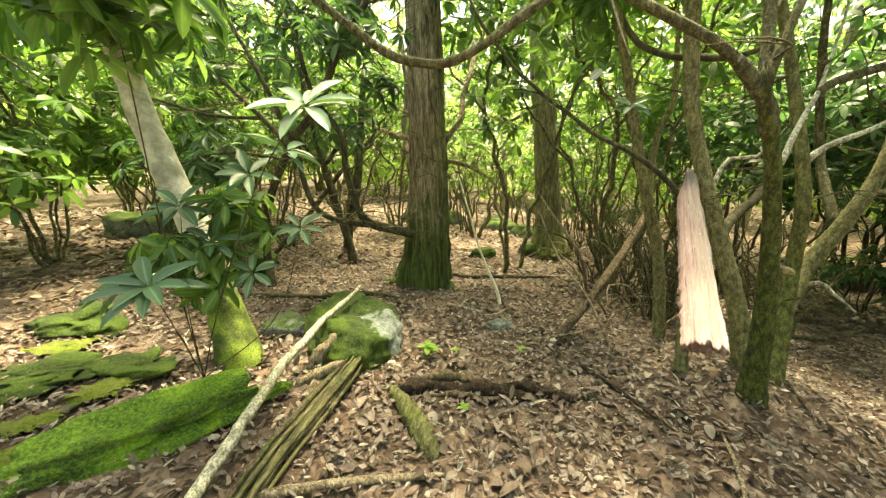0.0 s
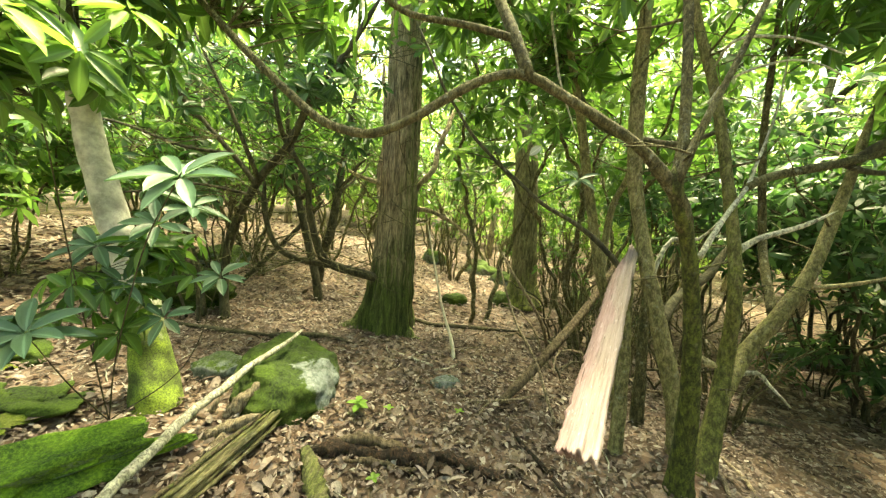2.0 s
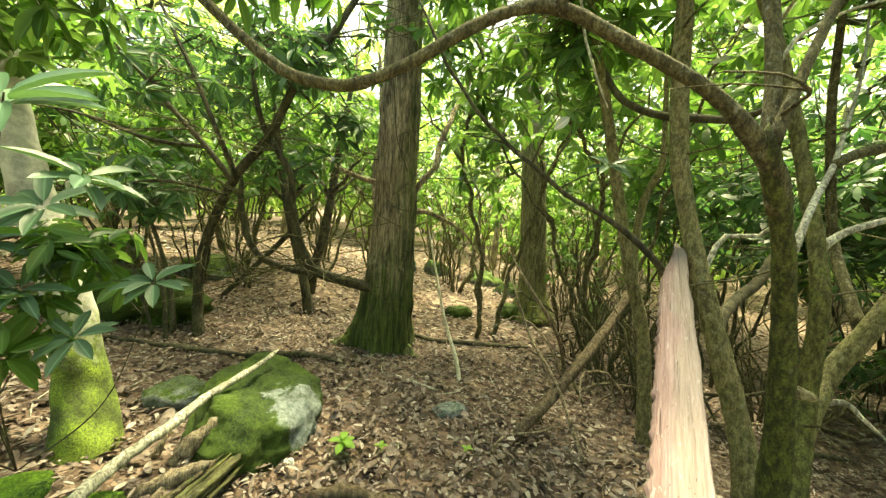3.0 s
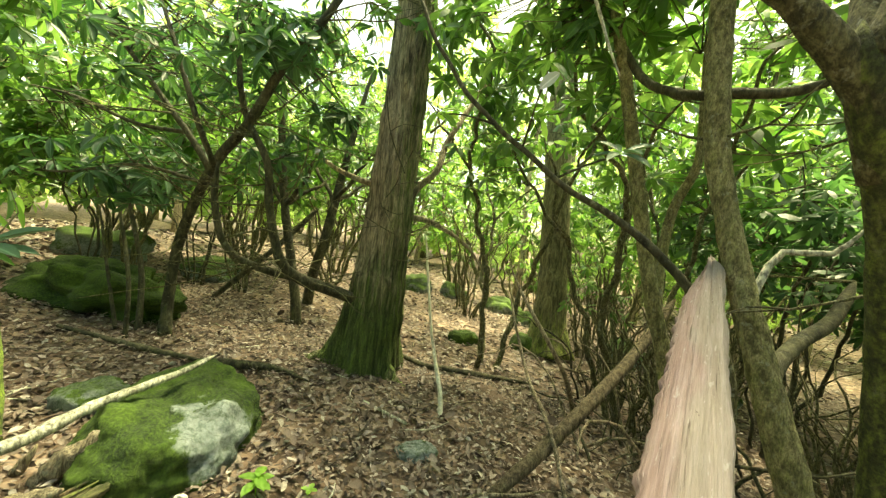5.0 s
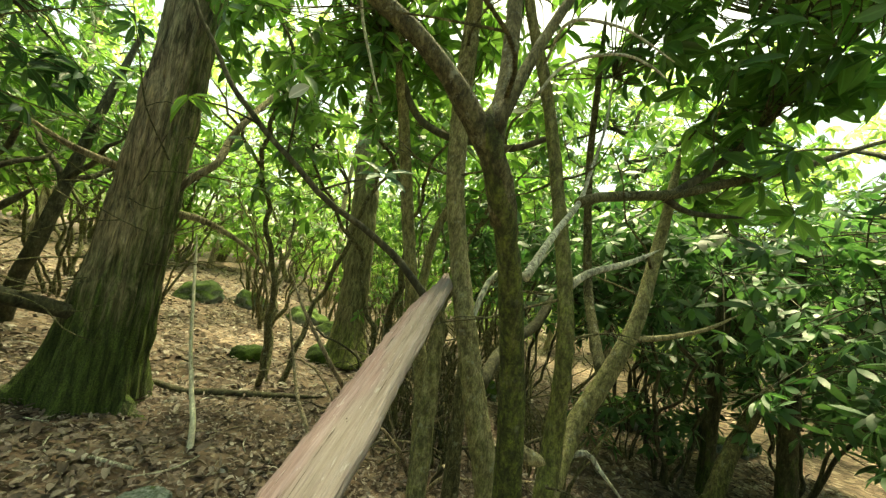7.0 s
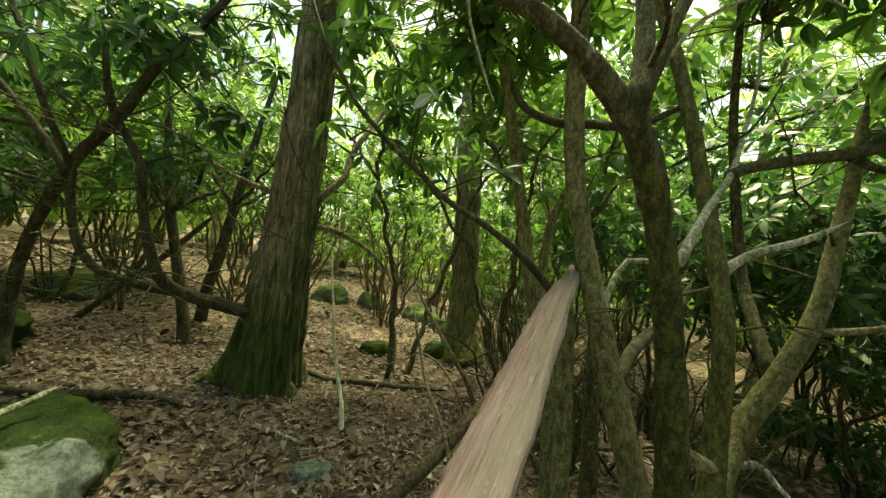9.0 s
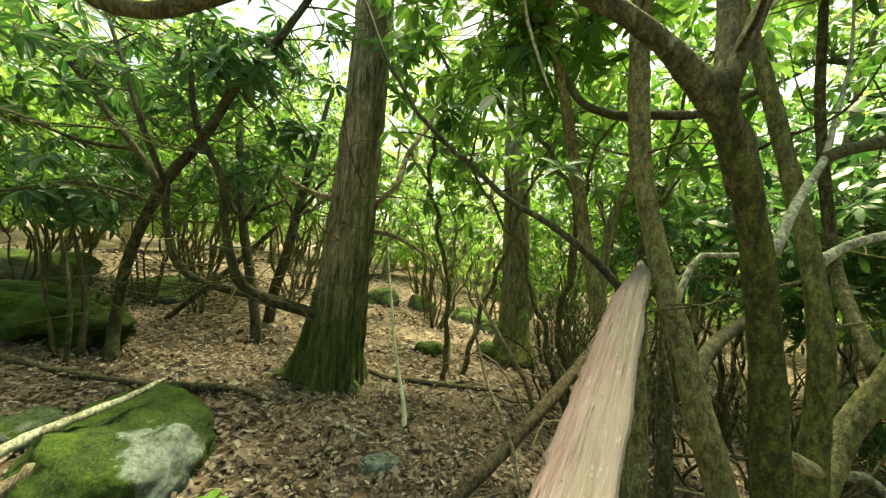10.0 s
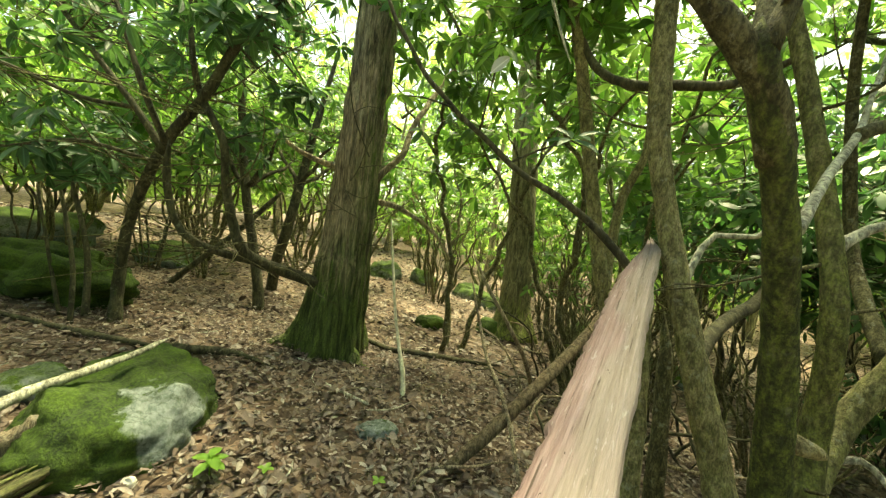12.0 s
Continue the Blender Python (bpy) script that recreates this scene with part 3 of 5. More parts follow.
for root in ([(-0.96, 3.95, 0.42, 0.085), (-1.1, 3.86, 0.24, 0.09), (-1.26, 3.76, 0.15, 0.06), (-1.42, 3.66, 0.13, 0.015)], [(-0.86, 3.85, 0.26, 0.06), (-0.84, 3.68, 0.13, 0.05), (-0.8, 3.55, 0.1, 0.015)], [(-0.68, 3.92, 0.24, 0.06), (-0.52, 3.85, 0.11, 0.045), (-0.38, 3.82, 0.07, 0.012)], [(-1.02, 4.08, 0.28, 0.06), (-1.22, 4.12, 0.18, 0.045), (-1.4, 4.18, 0.15, 0.014)]):
    stem("root", root, BARK_OAK, main_tree, sides=14, rough=0.25, step=0.03, moss=lambda p: 0.8)
MAIN_LIMBS = [
    [(-0.66, 4.05, 1.62, 0.0315), (-0.45, 4.2, 1.97, 0.0301), (-0.38, 4.4, 2.4, 0.028), (-0.25, 4.74, 2.88, 0.0252), (-0.06, 5.0, 3.5, 0.021), (0.2, 5.3, 4.4, 0.014)],
    [(-0.66, 4.06, 1.5, 0.03), (-0.4, 4.3, 1.45, 0.024), (-0.1, 4.5, 1.25, 0.016), (0.05, 4.6, 1.0, 0.008)],
    [(-0.98, 4.02, 1.75, 0.03), (-1.2, 3.85, 1.82, 0.022), (-1.4, 3.7, 1.95, 0.014)],
    [(-0.98, 4.1, 1.35, 0.035), (-1.1, 4.25, 1.8, 0.0315), (-1.08, 4.35, 2.4, 0.028), (-1.2, 4.5, 3.2, 0.021)],
    [(-0.8, 4.25, 5.0, 0.06), (0.2, 4.9, 6.2, 0.045), (1.2, 5.3, 7.0, 0.03)],
    [(-0.8, 4.3, 5.6, 0.06), (-1.9, 4.6, 6.8, 0.045), (-2.9, 4.4, 7.6, 0.03)],
]
for s in MAIN_LIMBS:
    stem("limb", s, BARK_OAK, main_tree, sides=8, wobble=0.03)
# crown out of view, shifted beyond the trunk to aim its shade
crown(main_tree, [((-0.4, 6.0, 7.6), (3.0, 2.2, 1.3), 380)], MAIN_LIMBS, 0.2, LEAF_LIT, PLAIN, BARK_DARK)

second_tree = thing("tree", "slim upright tree with mossy grey-brown bark", "tree")
stem("trunk", [(0.8, 6.3, -0.12, 0.24), (0.79, 6.35, 0.2, 0.22), (0.77, 6.4, 0.9, 0.195), (0.7, 6.5, 2.1, 0.18), (0.6, 6.6, 3.6, 0.165), (0.5, 6.7, 8, 0.09)], BARK_TWO, second_tree, sides=32, step=0.06, rough=0.1, ridge=0.07, flare=0.4, moss=low_moss(-0.1, 0.9, 0.85))
SECOND_LIMBS = [[(0.55, 6.65, 4.5, 0.06), (1.6, 7.2, 5.8, 0.04), (2.4, 7.6, 6.6, 0.02)], [(0.55, 6.65, 5, 0.06), (-0.4, 7.2, 6.4, 0.04), (-1, 7.6, 7.2, 0.02)]]
for s in SECOND_LIMBS:
    stem("limb", s, BARK_TWO, second_tree, sides=7)
crown(second_tree, [((0.6, 7.2, 7.2), (2.6, 2.4, 1.5), 80)], SECOND_LIMBS, 0.2, LEAF_LIT, PLAIN, BARK_DARK)

birch = thing("tree", "leaning tree with pale smooth bark and a moss-covered foot", "tree")
BIRCH = [(-1.62, 1.88, 0.12, 0.15), (-1.65, 1.9, 0.3, 0.128), (-1.75, 1.95, 0.62, 0.105), (-1.82, 1.95, 1.02, 0.09), (-1.94, 1.93, 1.4, 0.08), (-2.06, 1.93, 1.82, 0.07), (-2.3, 2.0, 2.7, 0.055), (-2.6, 2.2, 4.2, 0.04)]
stem("trunk", BIRCH, BARK_BIRCH, birch, sides=40, step=0.03, rough=0.16, flare=0.12, moss=lambda p: max(0, min(1, (1.15 - p.z) / 0.6)))
BIRCH_LIMBS = [[(-2.2, 1.98, 2.4, 0.03), (-1.8, 1.7, 2.7, 0.02), (-1.4, 1.5, 2.75, 0.01)], [(-2.3, 2.0, 2.8, 0.03), (-2.6, 1.6, 3.1, 0.02), (-2.8, 1.3, 3.3, 0.01)]]
for s in BIRCH_LIMBS:
    stem("limb", s, BARK_DARK, birch, sides=6)
crown(birch, [((-2.0, 1.75, 2.5), (0.7, 0.6, 0.5), 130), ((-1.3, 1.5, 2.6), (0.5, 0.4, 0.3), 50)], BIRCH_LIMBS, 0.15, LEAF, FINE, BARK_DARK)

# ---- the many-stemmed rhododendron beside the path ----
shrub = thing("rhododendron", "old rhododendron with many bare twisting brown stems", "shrub")
lower = lambda p: 1.05 - 0.25 * max(0.0, p.z - 0.3)
FORK = [(1.42, 2.12, 0.0, 0.0782), (1.4, 2.08, 0.3, 0.0584), (1.36, 2.03, 0.7, 0.046), (1.29, 1.97, 1.1, 0.0362), (1.19, 1.88, 1.43, 0.0316), (1.09, 1.81, 1.64, 0.0296), (1.05, 1.785, 1.73, 0.0272), (1.05, 1.79, 1.79, 0.0096)]
BOW = [(1.17, 1.87, 1.5, 0.0299), (1.09, 1.81, 1.65, 0.0326), (0.93, 1.78, 1.83, 0.0246), (0.793, 1.787, 1.934, 0.0225), (0.59, 1.8, 2.057, 0.0221), (0.414, 1.812, 2.155, 0.0228), (0.26, 1.79, 2.14, 0.0193), (0.119, 1.753, 2.065, 0.0209), (-0.066, 1.696, 1.935, 0.0192), (-0.226, 1.65, 1.859, 0.0192), (-0.39, 1.66, 1.88, 0.0196), (-0.541, 1.671, 1.953, 0.0192), (-0.878, 1.699, 2.228, 0.0175), (-1.181, 1.734, 2.507, 0.0159), (-1.5, 1.8, 2.75, 0.0117)]
BOW_UP = [(0.42, 1.812, 2.15, 0.03), (0.352, 1.863, 2.323, 0.028), (0.26, 1.978, 2.553, 0.026), (0.1, 2.1, 2.9, 0.02)]
BOW_LEFT = [(0.345, 1.865, 2.33, 0.019), (0.126, 1.886, 2.4, 0.016), (-0.192, 1.893, 2.474, 0.014), (-0.473, 1.978, 2.713, 0.011)]
FORK_UP = [(1.14, 1.85, 1.52, 0.0255), (1.08, 1.82, 1.7, 0.0272), (1.11, 1.89, 1.93, 0.0238), (1.12, 1.98, 2.29, 0.0223), (1.12, 2.09, 2.72, 0.0202), (1.1, 2.2, 3.4, 0.0152)]
FORK_RIGHT = [(1.06, 1.78, 1.72, 0.0216), (1.153, 1.825, 1.967, 0.0158), (1.283, 1.894, 2.255, 0.0137), (1.43, 1.98, 2.595, 0.0115), (1.6, 2.1, 2.9, 0.0086)]
WHITE = [(1.28, 1.96, 1.4, 0.0141), (1.455, 2.153, 1.573, 0.0124), (1.649, 2.345, 1.755, 0.0116), (1.72, 2.41, 1.9, 0.0083), (1.84, 2.52, 2.2, 0.0062), (1.95, 2.67, 2.56, 0.0046)]
ARM_RIGHT = [(1.65, 2.345, 1.757, 0.0218), (1.78, 2.42, 1.82, 0.0225), (1.975, 2.461, 1.875, 0.024), (2.258, 2.502, 1.95, 0.0248), (2.64, 2.515, 2.1, 0.0232), (3.083, 2.515, 2.28, 0.0203), (3.528, 2.513, 2.5, 0.0135), (4.0, 2.5, 2.72, 0.006), (4.3, 2.5, 2.95, 0.003)]
ARM_FORK = [(2.235, 2.509, 1.93, 0.0224), (2.473, 2.496, 2.133, 0.0216), (2.694, 2.486, 2.354, 0.02), (3.017, 2.491, 2.776, 0.0144), (3.25, 2.5, 3.1, 0.004)]
ARM_LOW = [(2.2, 2.51, 1.93, 0.02), (2.394, 2.531, 1.886, 0.015), (2.775, 2.553, 1.933, 0.01)]
SECOND = [(1.56, 2.36, 0.0, 0.075), (1.49, 2.43, 0.45, 0.056), (1.36, 2.49, 0.92, 0.05), (1.275, 2.6, 1.33, 0.045), (1.2, 2.66, 1.7, 0.044), (1.165, 2.68, 2.0, 0.046), (1.145, 2.7, 2.5, 0.043), (1.15, 2.75, 3.3, 0.03)]
DARK_ARM = [(1.58, 2.56, 2.1, 0.0119), (1.42, 2.64, 2.03, 0.0179), (1.252, 2.741, 2.06, 0.0229), (1.112, 2.922, 2.13, 0.0238), (0.973, 3.097, 2.275, 0.0221), (0.874, 3.201, 2.494, 0.0187), (0.718, 3.288, 2.805, 0.0145)]
THIRD = [(1.6, 2.28, 0.0, 0.0702), (1.69, 2.37, 0.4, 0.0515), (1.73, 2.42, 0.75, 0.0421), (1.685, 2.36, 1.176, 0.0359), (1.66, 2.44, 1.56, 0.032), (1.56, 2.568, 2.234, 0.0289), (1.4, 2.656, 2.833, 0.025), (1.3, 2.7, 3.4, 0.0156)]
LEAN = [(1.69, 2.38, 0.42, 0.0459), (1.83, 2.51, 0.63, 0.0492), (1.94, 2.57, 0.79, 0.0467), (2.054, 2.57, 0.986, 0.0443), (2.187, 2.57, 1.268, 0.0377), (2.294, 2.627, 1.561, 0.0328), (2.397, 2.682, 1.901, 0.0279), (2.5, 2.75, 2.3, 0.018)]
LEAN_TWIG = [(2.165, 2.565, 1.2, 0.018), (2.359, 2.538, 1.24, 0.014), (2.587, 2.536, 1.31, 0.011), (2.794, 2.538, 1.417, 0.007)]
STUB = [(1.84, 2.56, 0.6, 0.018), (1.99, 2.553, 0.645, 0.0144), (2.03, 2.498, 0.6, 0.0096), (2.12, 2.43, 0.5, 0.0048)]
THIRD_ARM = [(1.67, 2.4, 1.38, 0.024), (1.788, 2.427, 1.475, 0.017), (2.044, 2.471, 1.571, 0.014), (2.242, 2.527, 1.668, 0.009)]
CURL = [(1.42, 2.72, 0.9, 0.0165), (1.395, 2.74, 1.11, 0.015), (1.429, 2.77, 1.278, 0.015), (1.512, 2.79, 1.43, 0.0142), (1.657, 2.76, 1.44, 0.0112), (1.778, 2.726, 1.614, 0.0067)]
BACK = [(1.5, 2.75, 0.85, 0.0315), (1.62, 2.92, 0.95, 0.033), (1.784, 3.096, 1.028, 0.0338), (2.066, 3.356, 1.135, 0.0345), (2.3, 3.6, 1.35, 0.03)]
KNOB = [(1.36, 2.02, 0.88, 0.028), (1.39, 2.01, 0.875, 0.025), (1.415, 2.0, 0.872, 0.02), (1.435, 1.995, 0.866, 0.014), (1.445, 1.99, 0.862, 0.006)]
UP_RIGHT = [(2.06, 2.6, 1.0, 0.03), (2.12, 2.85, 1.3, 0.028), (2.146, 2.965, 1.539, 0.026), (2.046, 2.938, 2.144, 0.022), (2.009, 2.906, 2.655, 0.018), (1.98, 2.88, 3.1, 0.012)]
for twig in ([(1.43, 2.4, 2.2, 0.008), (1.487, 2.372, 2.308, 0.008), (1.58, 2.298, 2.364, 0.007), (1.715, 2.27, 2.386, 0.006), (1.835, 2.248, 2.354, 0.005), (1.914, 2.236, 2.308, 0.003)], [(1.5, 2.56, 2.45, 0.008), (1.494, 2.355, 2.515, 0.008), (1.654, 2.273, 2.495, 0.006), (1.774, 2.252, 2.459, 0.005), (1.921, 2.228, 2.396, 0.003)], [(0.55, 2.5, 2.75, 0.009), (0.623, 2.585, 2.45, 0.008), (0.683, 2.586, 2.282, 0.007), (0.736, 2.584, 2.164, 0.005), (0.779, 2.583, 2.07, 0.003)]):
    stem("bare_twig", twig, BARK_PALE, shrub, "thin pale wiggly dead twig", sides=6, step=0.03, wobble=0.015)
for name, pts, mat, kw in (
        ("limb", UP_RIGHT, BARK_RHODO, dict(sides=10)),
        ("stem", FORK, BARK_RHODO, dict(sides=26, rough=0.14, step=0.04, moss=lower, flare=0.25)), ("limb", BOW, BARK_RHODO, dict(sides=16, rough=0.16, step=0.035)),
        ("limb", BOW_UP, BARK_RHODO, dict(sides=12, step=0.05)), ("limb", BOW_LEFT, BARK_RHODO, dict(sides=10, step=0.05)), ("limb", FORK_UP, BARK_RHODO, dict(sides=14, step=0.05)),
        ("limb", FORK_RIGHT, BARK_RHODO, dict(sides=10, step=0.05)), ("limb", WHITE, BARK_PALE, dict(sides=12, step=0.04)), ("limb", ARM_RIGHT, BARK_RHODO, dict(sides=12)),
        ("limb", ARM_FORK, BARK_DARK, dict(sides=10)), ("limb", ARM_LOW, BARK_DARK, dict(sides=8)), ("stem", SECOND, BARK_TAN, dict(sides=20, rough=0.16, step=0.04, moss=lambda p: 0.52 - 0.08 * p.z, flare=0.3)),
        ("limb", DARK_ARM, BARK_DARK, dict(sides=12, rough=0.2)), ("stem", THIRD, BARK_TAN, dict(sides=18, rough=0.14, moss=lower, flare=0.3)), ("limb", LEAN, BARK_TAN, dict(sides=18, rough=0.12, moss=lambda p: 0.62 - 0.1 * p.z)),
        ("limb", LEAN_TWIG, BARK_TAN, dict(sides=8)), ("dead_stub", STUB, BARK_PALE, dict(sides=8)), ("limb", THIRD_ARM, BARK_PALE, dict(sides=8)),
        ("limb", CURL, BARK_PALE, dict(sides=10)), ("limb", BACK, BARK_DARK, dict(sides=12)), ("knot", KNOB, BARK_TAN, dict(sides=12, step=0.015))):
    stem(name, pts, mat, shrub, **kw)
# last three blobs: unseen leaf roof added to shade the floor at right
crown(shrub, [((1.2, 3.1, 3.15), (1.2, 1.0, 0.5), 110), ((2.5, 2.4, 2.8), (0.8, 0.6, 0.4), 125), ((2.7, 2.6, 2.2), (0.5, 0.4, 0.3), 40), ((-0.9, 2.0, 2.8), (0.8, 0.6, 0.35), 110), ((0.2, 2.5, 3.0), (0.8, 0.7, 0.3), 110), ((2.7, 2.4, 4.25), (1.6, 1.5, 0.4), 480), ((2.0, 2.3, 4.4), (0.75, 0.6, 0.3), 130), ((2.4, 3.0, 4.0), (0.85, 0.65, 0.35), 170)], [BOW, BOW_UP, FORK_UP, FORK_RIGHT, WHITE, ARM_RIGHT, ARM_FORK, SECOND, THIRD, DARK_ARM], 0.15, LEAF, FINE, BARK_RHODO)

behind = thing("rhododendron", "slender rhododendron with two upright bare brown stems", "shrub")
BEHIND = [
    [(1.37, 3.2, gz(1.37, 3.2) - 0.04, 0.055), (1.287, 3.19, 0.676, 0.044), (1.147, 3.19, 1.184, 0.041), (1.018, 3.194, 1.758, 0.038), (0.895, 3.198, 2.333, 0.034), (0.797, 3.198, 2.715, 0.028), (0.7, 3.25, 3.3, 0.015)],
    [(1.2, 3.2, 1.0, 0.028), (1.211, 3.3, 1.283, 0.03), (1.241, 3.3, 1.634, 0.027), (1.307, 3.25, 1.843, 0.023), (1.322, 3.261, 2.026, 0.02), (1.3, 3.3, 2.6, 0.012)],
]
for s in BEHIND:
    stem("stem", s, BARK_TAN, behind, sides=12, rough=0.15, step=0.05, moss=lambda p: 0.4)
crown(behind, [((0.8, 3.3, 3.0), (0.7, 0.5, 0.35), 45), ((0.65, 3.2, 2.5), (0.45, 0.35, 0.3), 16), ((0.15, 3.5, 2.75), (0.55, 0.4, 0.35), 20)], BEHIND, 0.15, LEAF, FINE, BARK_RHODO)

# ---- the split slab of wood caught in the stems ----
def split_slab():
    """A splintered half trunk: grooved along its length, ragged at the near end, drawn to a point at the far one."""
    long, n, m = 1.74, 130, 34
    v, f = [], []
    for i in range(n + 1):
        s = i / n
        full = 0.062 * (1 - 0.12 * s) * (1 + 0.06 * noise.noise((s * 9, 2, 0)))
        cut = {-1: 1 - max(0, (s - 0.74) / 0.26) * 1.25 + 0.1 * noise.noise((s * 30, 1, 2)) * (s > 0.74), 1: 1 - max(0, (s - 0.93) / 0.07) ** 2 * 0.6}
        for side in (1, -1):
            for j in range(m + 1):
                u = j / m * 2 - 1
                groove = 0.009 * noise.noise((u * 7, s * 1.6, 5)) + 0.006 * noise.noise((u * 22, s * 3, 8)) - 0.012 * math.exp(-((u - 0.35 - 0.1 * math.sin(s * 5)) / 0.05) ** 2) * min(1, 1.4 - s)
                wide = full * cut[-1 if u < 0 else 1]
                top = 0.03 * (1 - u * u) ** 0.5 + groove
                edge = (0.007 * noise.noise((s * 9, 3 if u < 0 else 7, 1)) + 0.006 * noise.noise((s * 55, 3 if u < 0 else 7, 4)) * (2 if u < 0 else 0.5) + 0.007 * noise.noise((s * 130, 3, u * 3)) * (u < 0)) * (abs(u) ** 4)
                z = top if side == 1 else -0.035 * (1 - u * u) ** 0.5 - 0.006 + 0.008 * noise.noise((u * 8, s * 3, 11))
                rag = 0.0
                if s < 0.08:
                    rag = 0.028 * noise.noise((u * 3.1, 4, side)) + 0.024 * noise.noise((u * 11, 9, side)) + 0.012 * noise.noise((u * 37, 3, side)) - 0.035 * (side == -1)
                    rag *= 1 - s / 0.08
                elif s > 0.93:
                    rag = (0.08 * noise.noise((u * 4, 14, side)) + 0.04 * noise.noise((u * 15, 19, side))) * (s - 0.93) / 0.07
                v.append((u * (wide + edge), s * long - rag, z))
    w = m + 1
    for i in range(n):
        a, b = i * 2 * w, (i + 1) * 2 * w
        for j in range(m):
            f.append((a + j, a + j + 1, b + j + 1, b + j))
            f.append((a + w + j + 1, a + w + j, b + w + j, b + w + j + 1))
        f.append((a, b, b + w, a + w))
        f.append((a + m, a + w + m, b + w + m, b + m))
    for i, flip in ((0, False), (n, True)):
        a = i * 2 * w
        for j in range(m):
            q = (a + j, a + w + j, a + w + j + 1, a + j + 1)
            f.append(q[::-1] if flip else q)
    return v, f


slab_v, slab_f = split_slab()
slab = link_mesh("split_log", slab_v, slab_f, PLANK)
tagged(slab, "weathered pale split log with splintered end, wedged against stems", "log")
base, tip = Vector((0.615, 1.13, 0.855)), Vector((1.2, 2.67, 1.34))
along = (tip - base).normalized()
across = along.cross(Vector((-0.18, -0.35, 1))).normalized()
slab.matrix_world = Matrix((across, along, across.cross(along))).transposed().to_4x4()
slab.location = base
prop = thing("dead_stump", "mossy broken dead stem propping a split log", "stump")
stem("stem", [(1.17, 2.38, gz(1.17, 2.38) - 0.05, 0.045), (1.18, 2.44, 0.5, 0.037), (1.19, 2.55, 1.0, 0.034), (1.19, 2.62, 1.29, 0.03)], BARK_TAN, prop, sides=14, rough=0.25, moss=lambda p: 0.45)
stump = thing("dead_stump", "pale broken stem standing behind the shrub", "stump")
stem("stem", [(1.5, 2.95, gz(1.5, 2.95) - 0.05, 0.055), (1.48, 2.95, 0.4, 0.042), (1.47, 2.98, 0.75, 0.035), (1.44, 3.02, 1.05, 0.008)], BARK_RHODO, stump, sides=12, rough=0.2)

# ---- dead wood on the floor ----
def dead(name, label, pts, mat, category="branch", sides=12, **kw):
    v, f, m = tube(pts, sides=sides, **kw)
    return tagged(link_mesh(name, v, f, mat, None, m), label, category)


def lie(pts):
    """Points (x, y, radius) of something that lies on the floor."""
    return [(x, y, gz(x, y) + r * 0.7 + 0.018, r) for x, y, r in pts]


dead("fallen_log", "brown dead log leaning up from the floor into stems", [(0.44, 2.86, 0.03, 0.0298), (0.62, 3.0, 0.18, 0.0382), (0.831, 3.195, 0.363, 0.0382), (1.05, 3.45, 0.54, 0.0382), (1.285, 3.744, 0.743, 0.0357), (1.567, 4.076, 1.078, 0.0298)], BROWN_DEAD, "log", 16, rough=0.15)
dead("dead_branch", "bare dead branch leaning diagonally against the split log", [(1.15, 2.64, 1.2, 0.0204), (1.08, 2.63, 1.29, 0.019), (0.943, 2.654, 1.413, 0.017), (0.76, 2.65, 1.53, 0.015), (0.581, 2.649, 1.646, 0.0136), (0.266, 2.705, 1.896, 0.0122), (0.015, 2.825, 2.187, 0.0116), (-0.193, 2.905, 2.524, 0.0109), (-0.4, 3.0, 2.95, 0.0082)], BARK_DARK, sides=12, wobble=0.02, rough=0.15)
dead("dead_branch", "thin bent dead branch standing in the leaves", [(1.0, 4.3, gz(1, 4.3) - 0.02, 0.02), (0.86, 3.9, 0.35, 0.018), (0.711, 3.65, 0.641, 0.016), (0.482, 3.67, 0.966, 0.013), (0.337, 3.754, 1.199, 0.008)], DEADWOOD, sides=8)
dead("dead_stick", "slender pale stick, coloured as backlit, standing upright in leaves", [(0.005, 3.518, gz(0.0, 3.518) - 0.03, 0.02), (-0.05, 3.6, 0.2, 0.017), (-0.2, 3.8, 0.5, 0.013), (-0.34, 4.0, 0.9, 0.011), (-0.495, 4.22, 1.36, 0.009)], WOOD_LIT, sides=10, wobble=0.008)
dead("dead_branch", "pale lichened dead branch lying across a mossy boulder", [(-1.13, 0.9, 0.24, 0.026), (-1.14, 1.229, 0.335, 0.025), (-1.17, 1.55, 0.385, 0.025), (-1.18, 1.9, 0.44, 0.023), (-1.13, 2.25, 0.5, 0.019), (-1.08, 2.6, 0.555, 0.011)], BARK_PALE, sides=14, rough=0.35, step=0.03, wobble=0.025)
dead("mossy_log", "short rotten log under pale green moss", [(-0.64, 1.86, gz(-0.64, 1.86) + 0.015, 0.025), (-0.56, 1.76, gz(-0.56, 1.76) + 0.025, 0.042), (-0.44, 1.6, gz(-0.44, 1.6) + 0.025, 0.05), (-0.34, 1.46, gz(-0.34, 1.46) + 0.02, 0.055), (-0.29, 1.36, gz(-0.29, 1.36) + 0.01, 0.04)], MOSSY, "log", 18, rough=0.5, step=0.025, moss=lambda p: 0.75)
bundle = thing("splintered_log", "splintered mossy log split into long grey-green strips", "log")
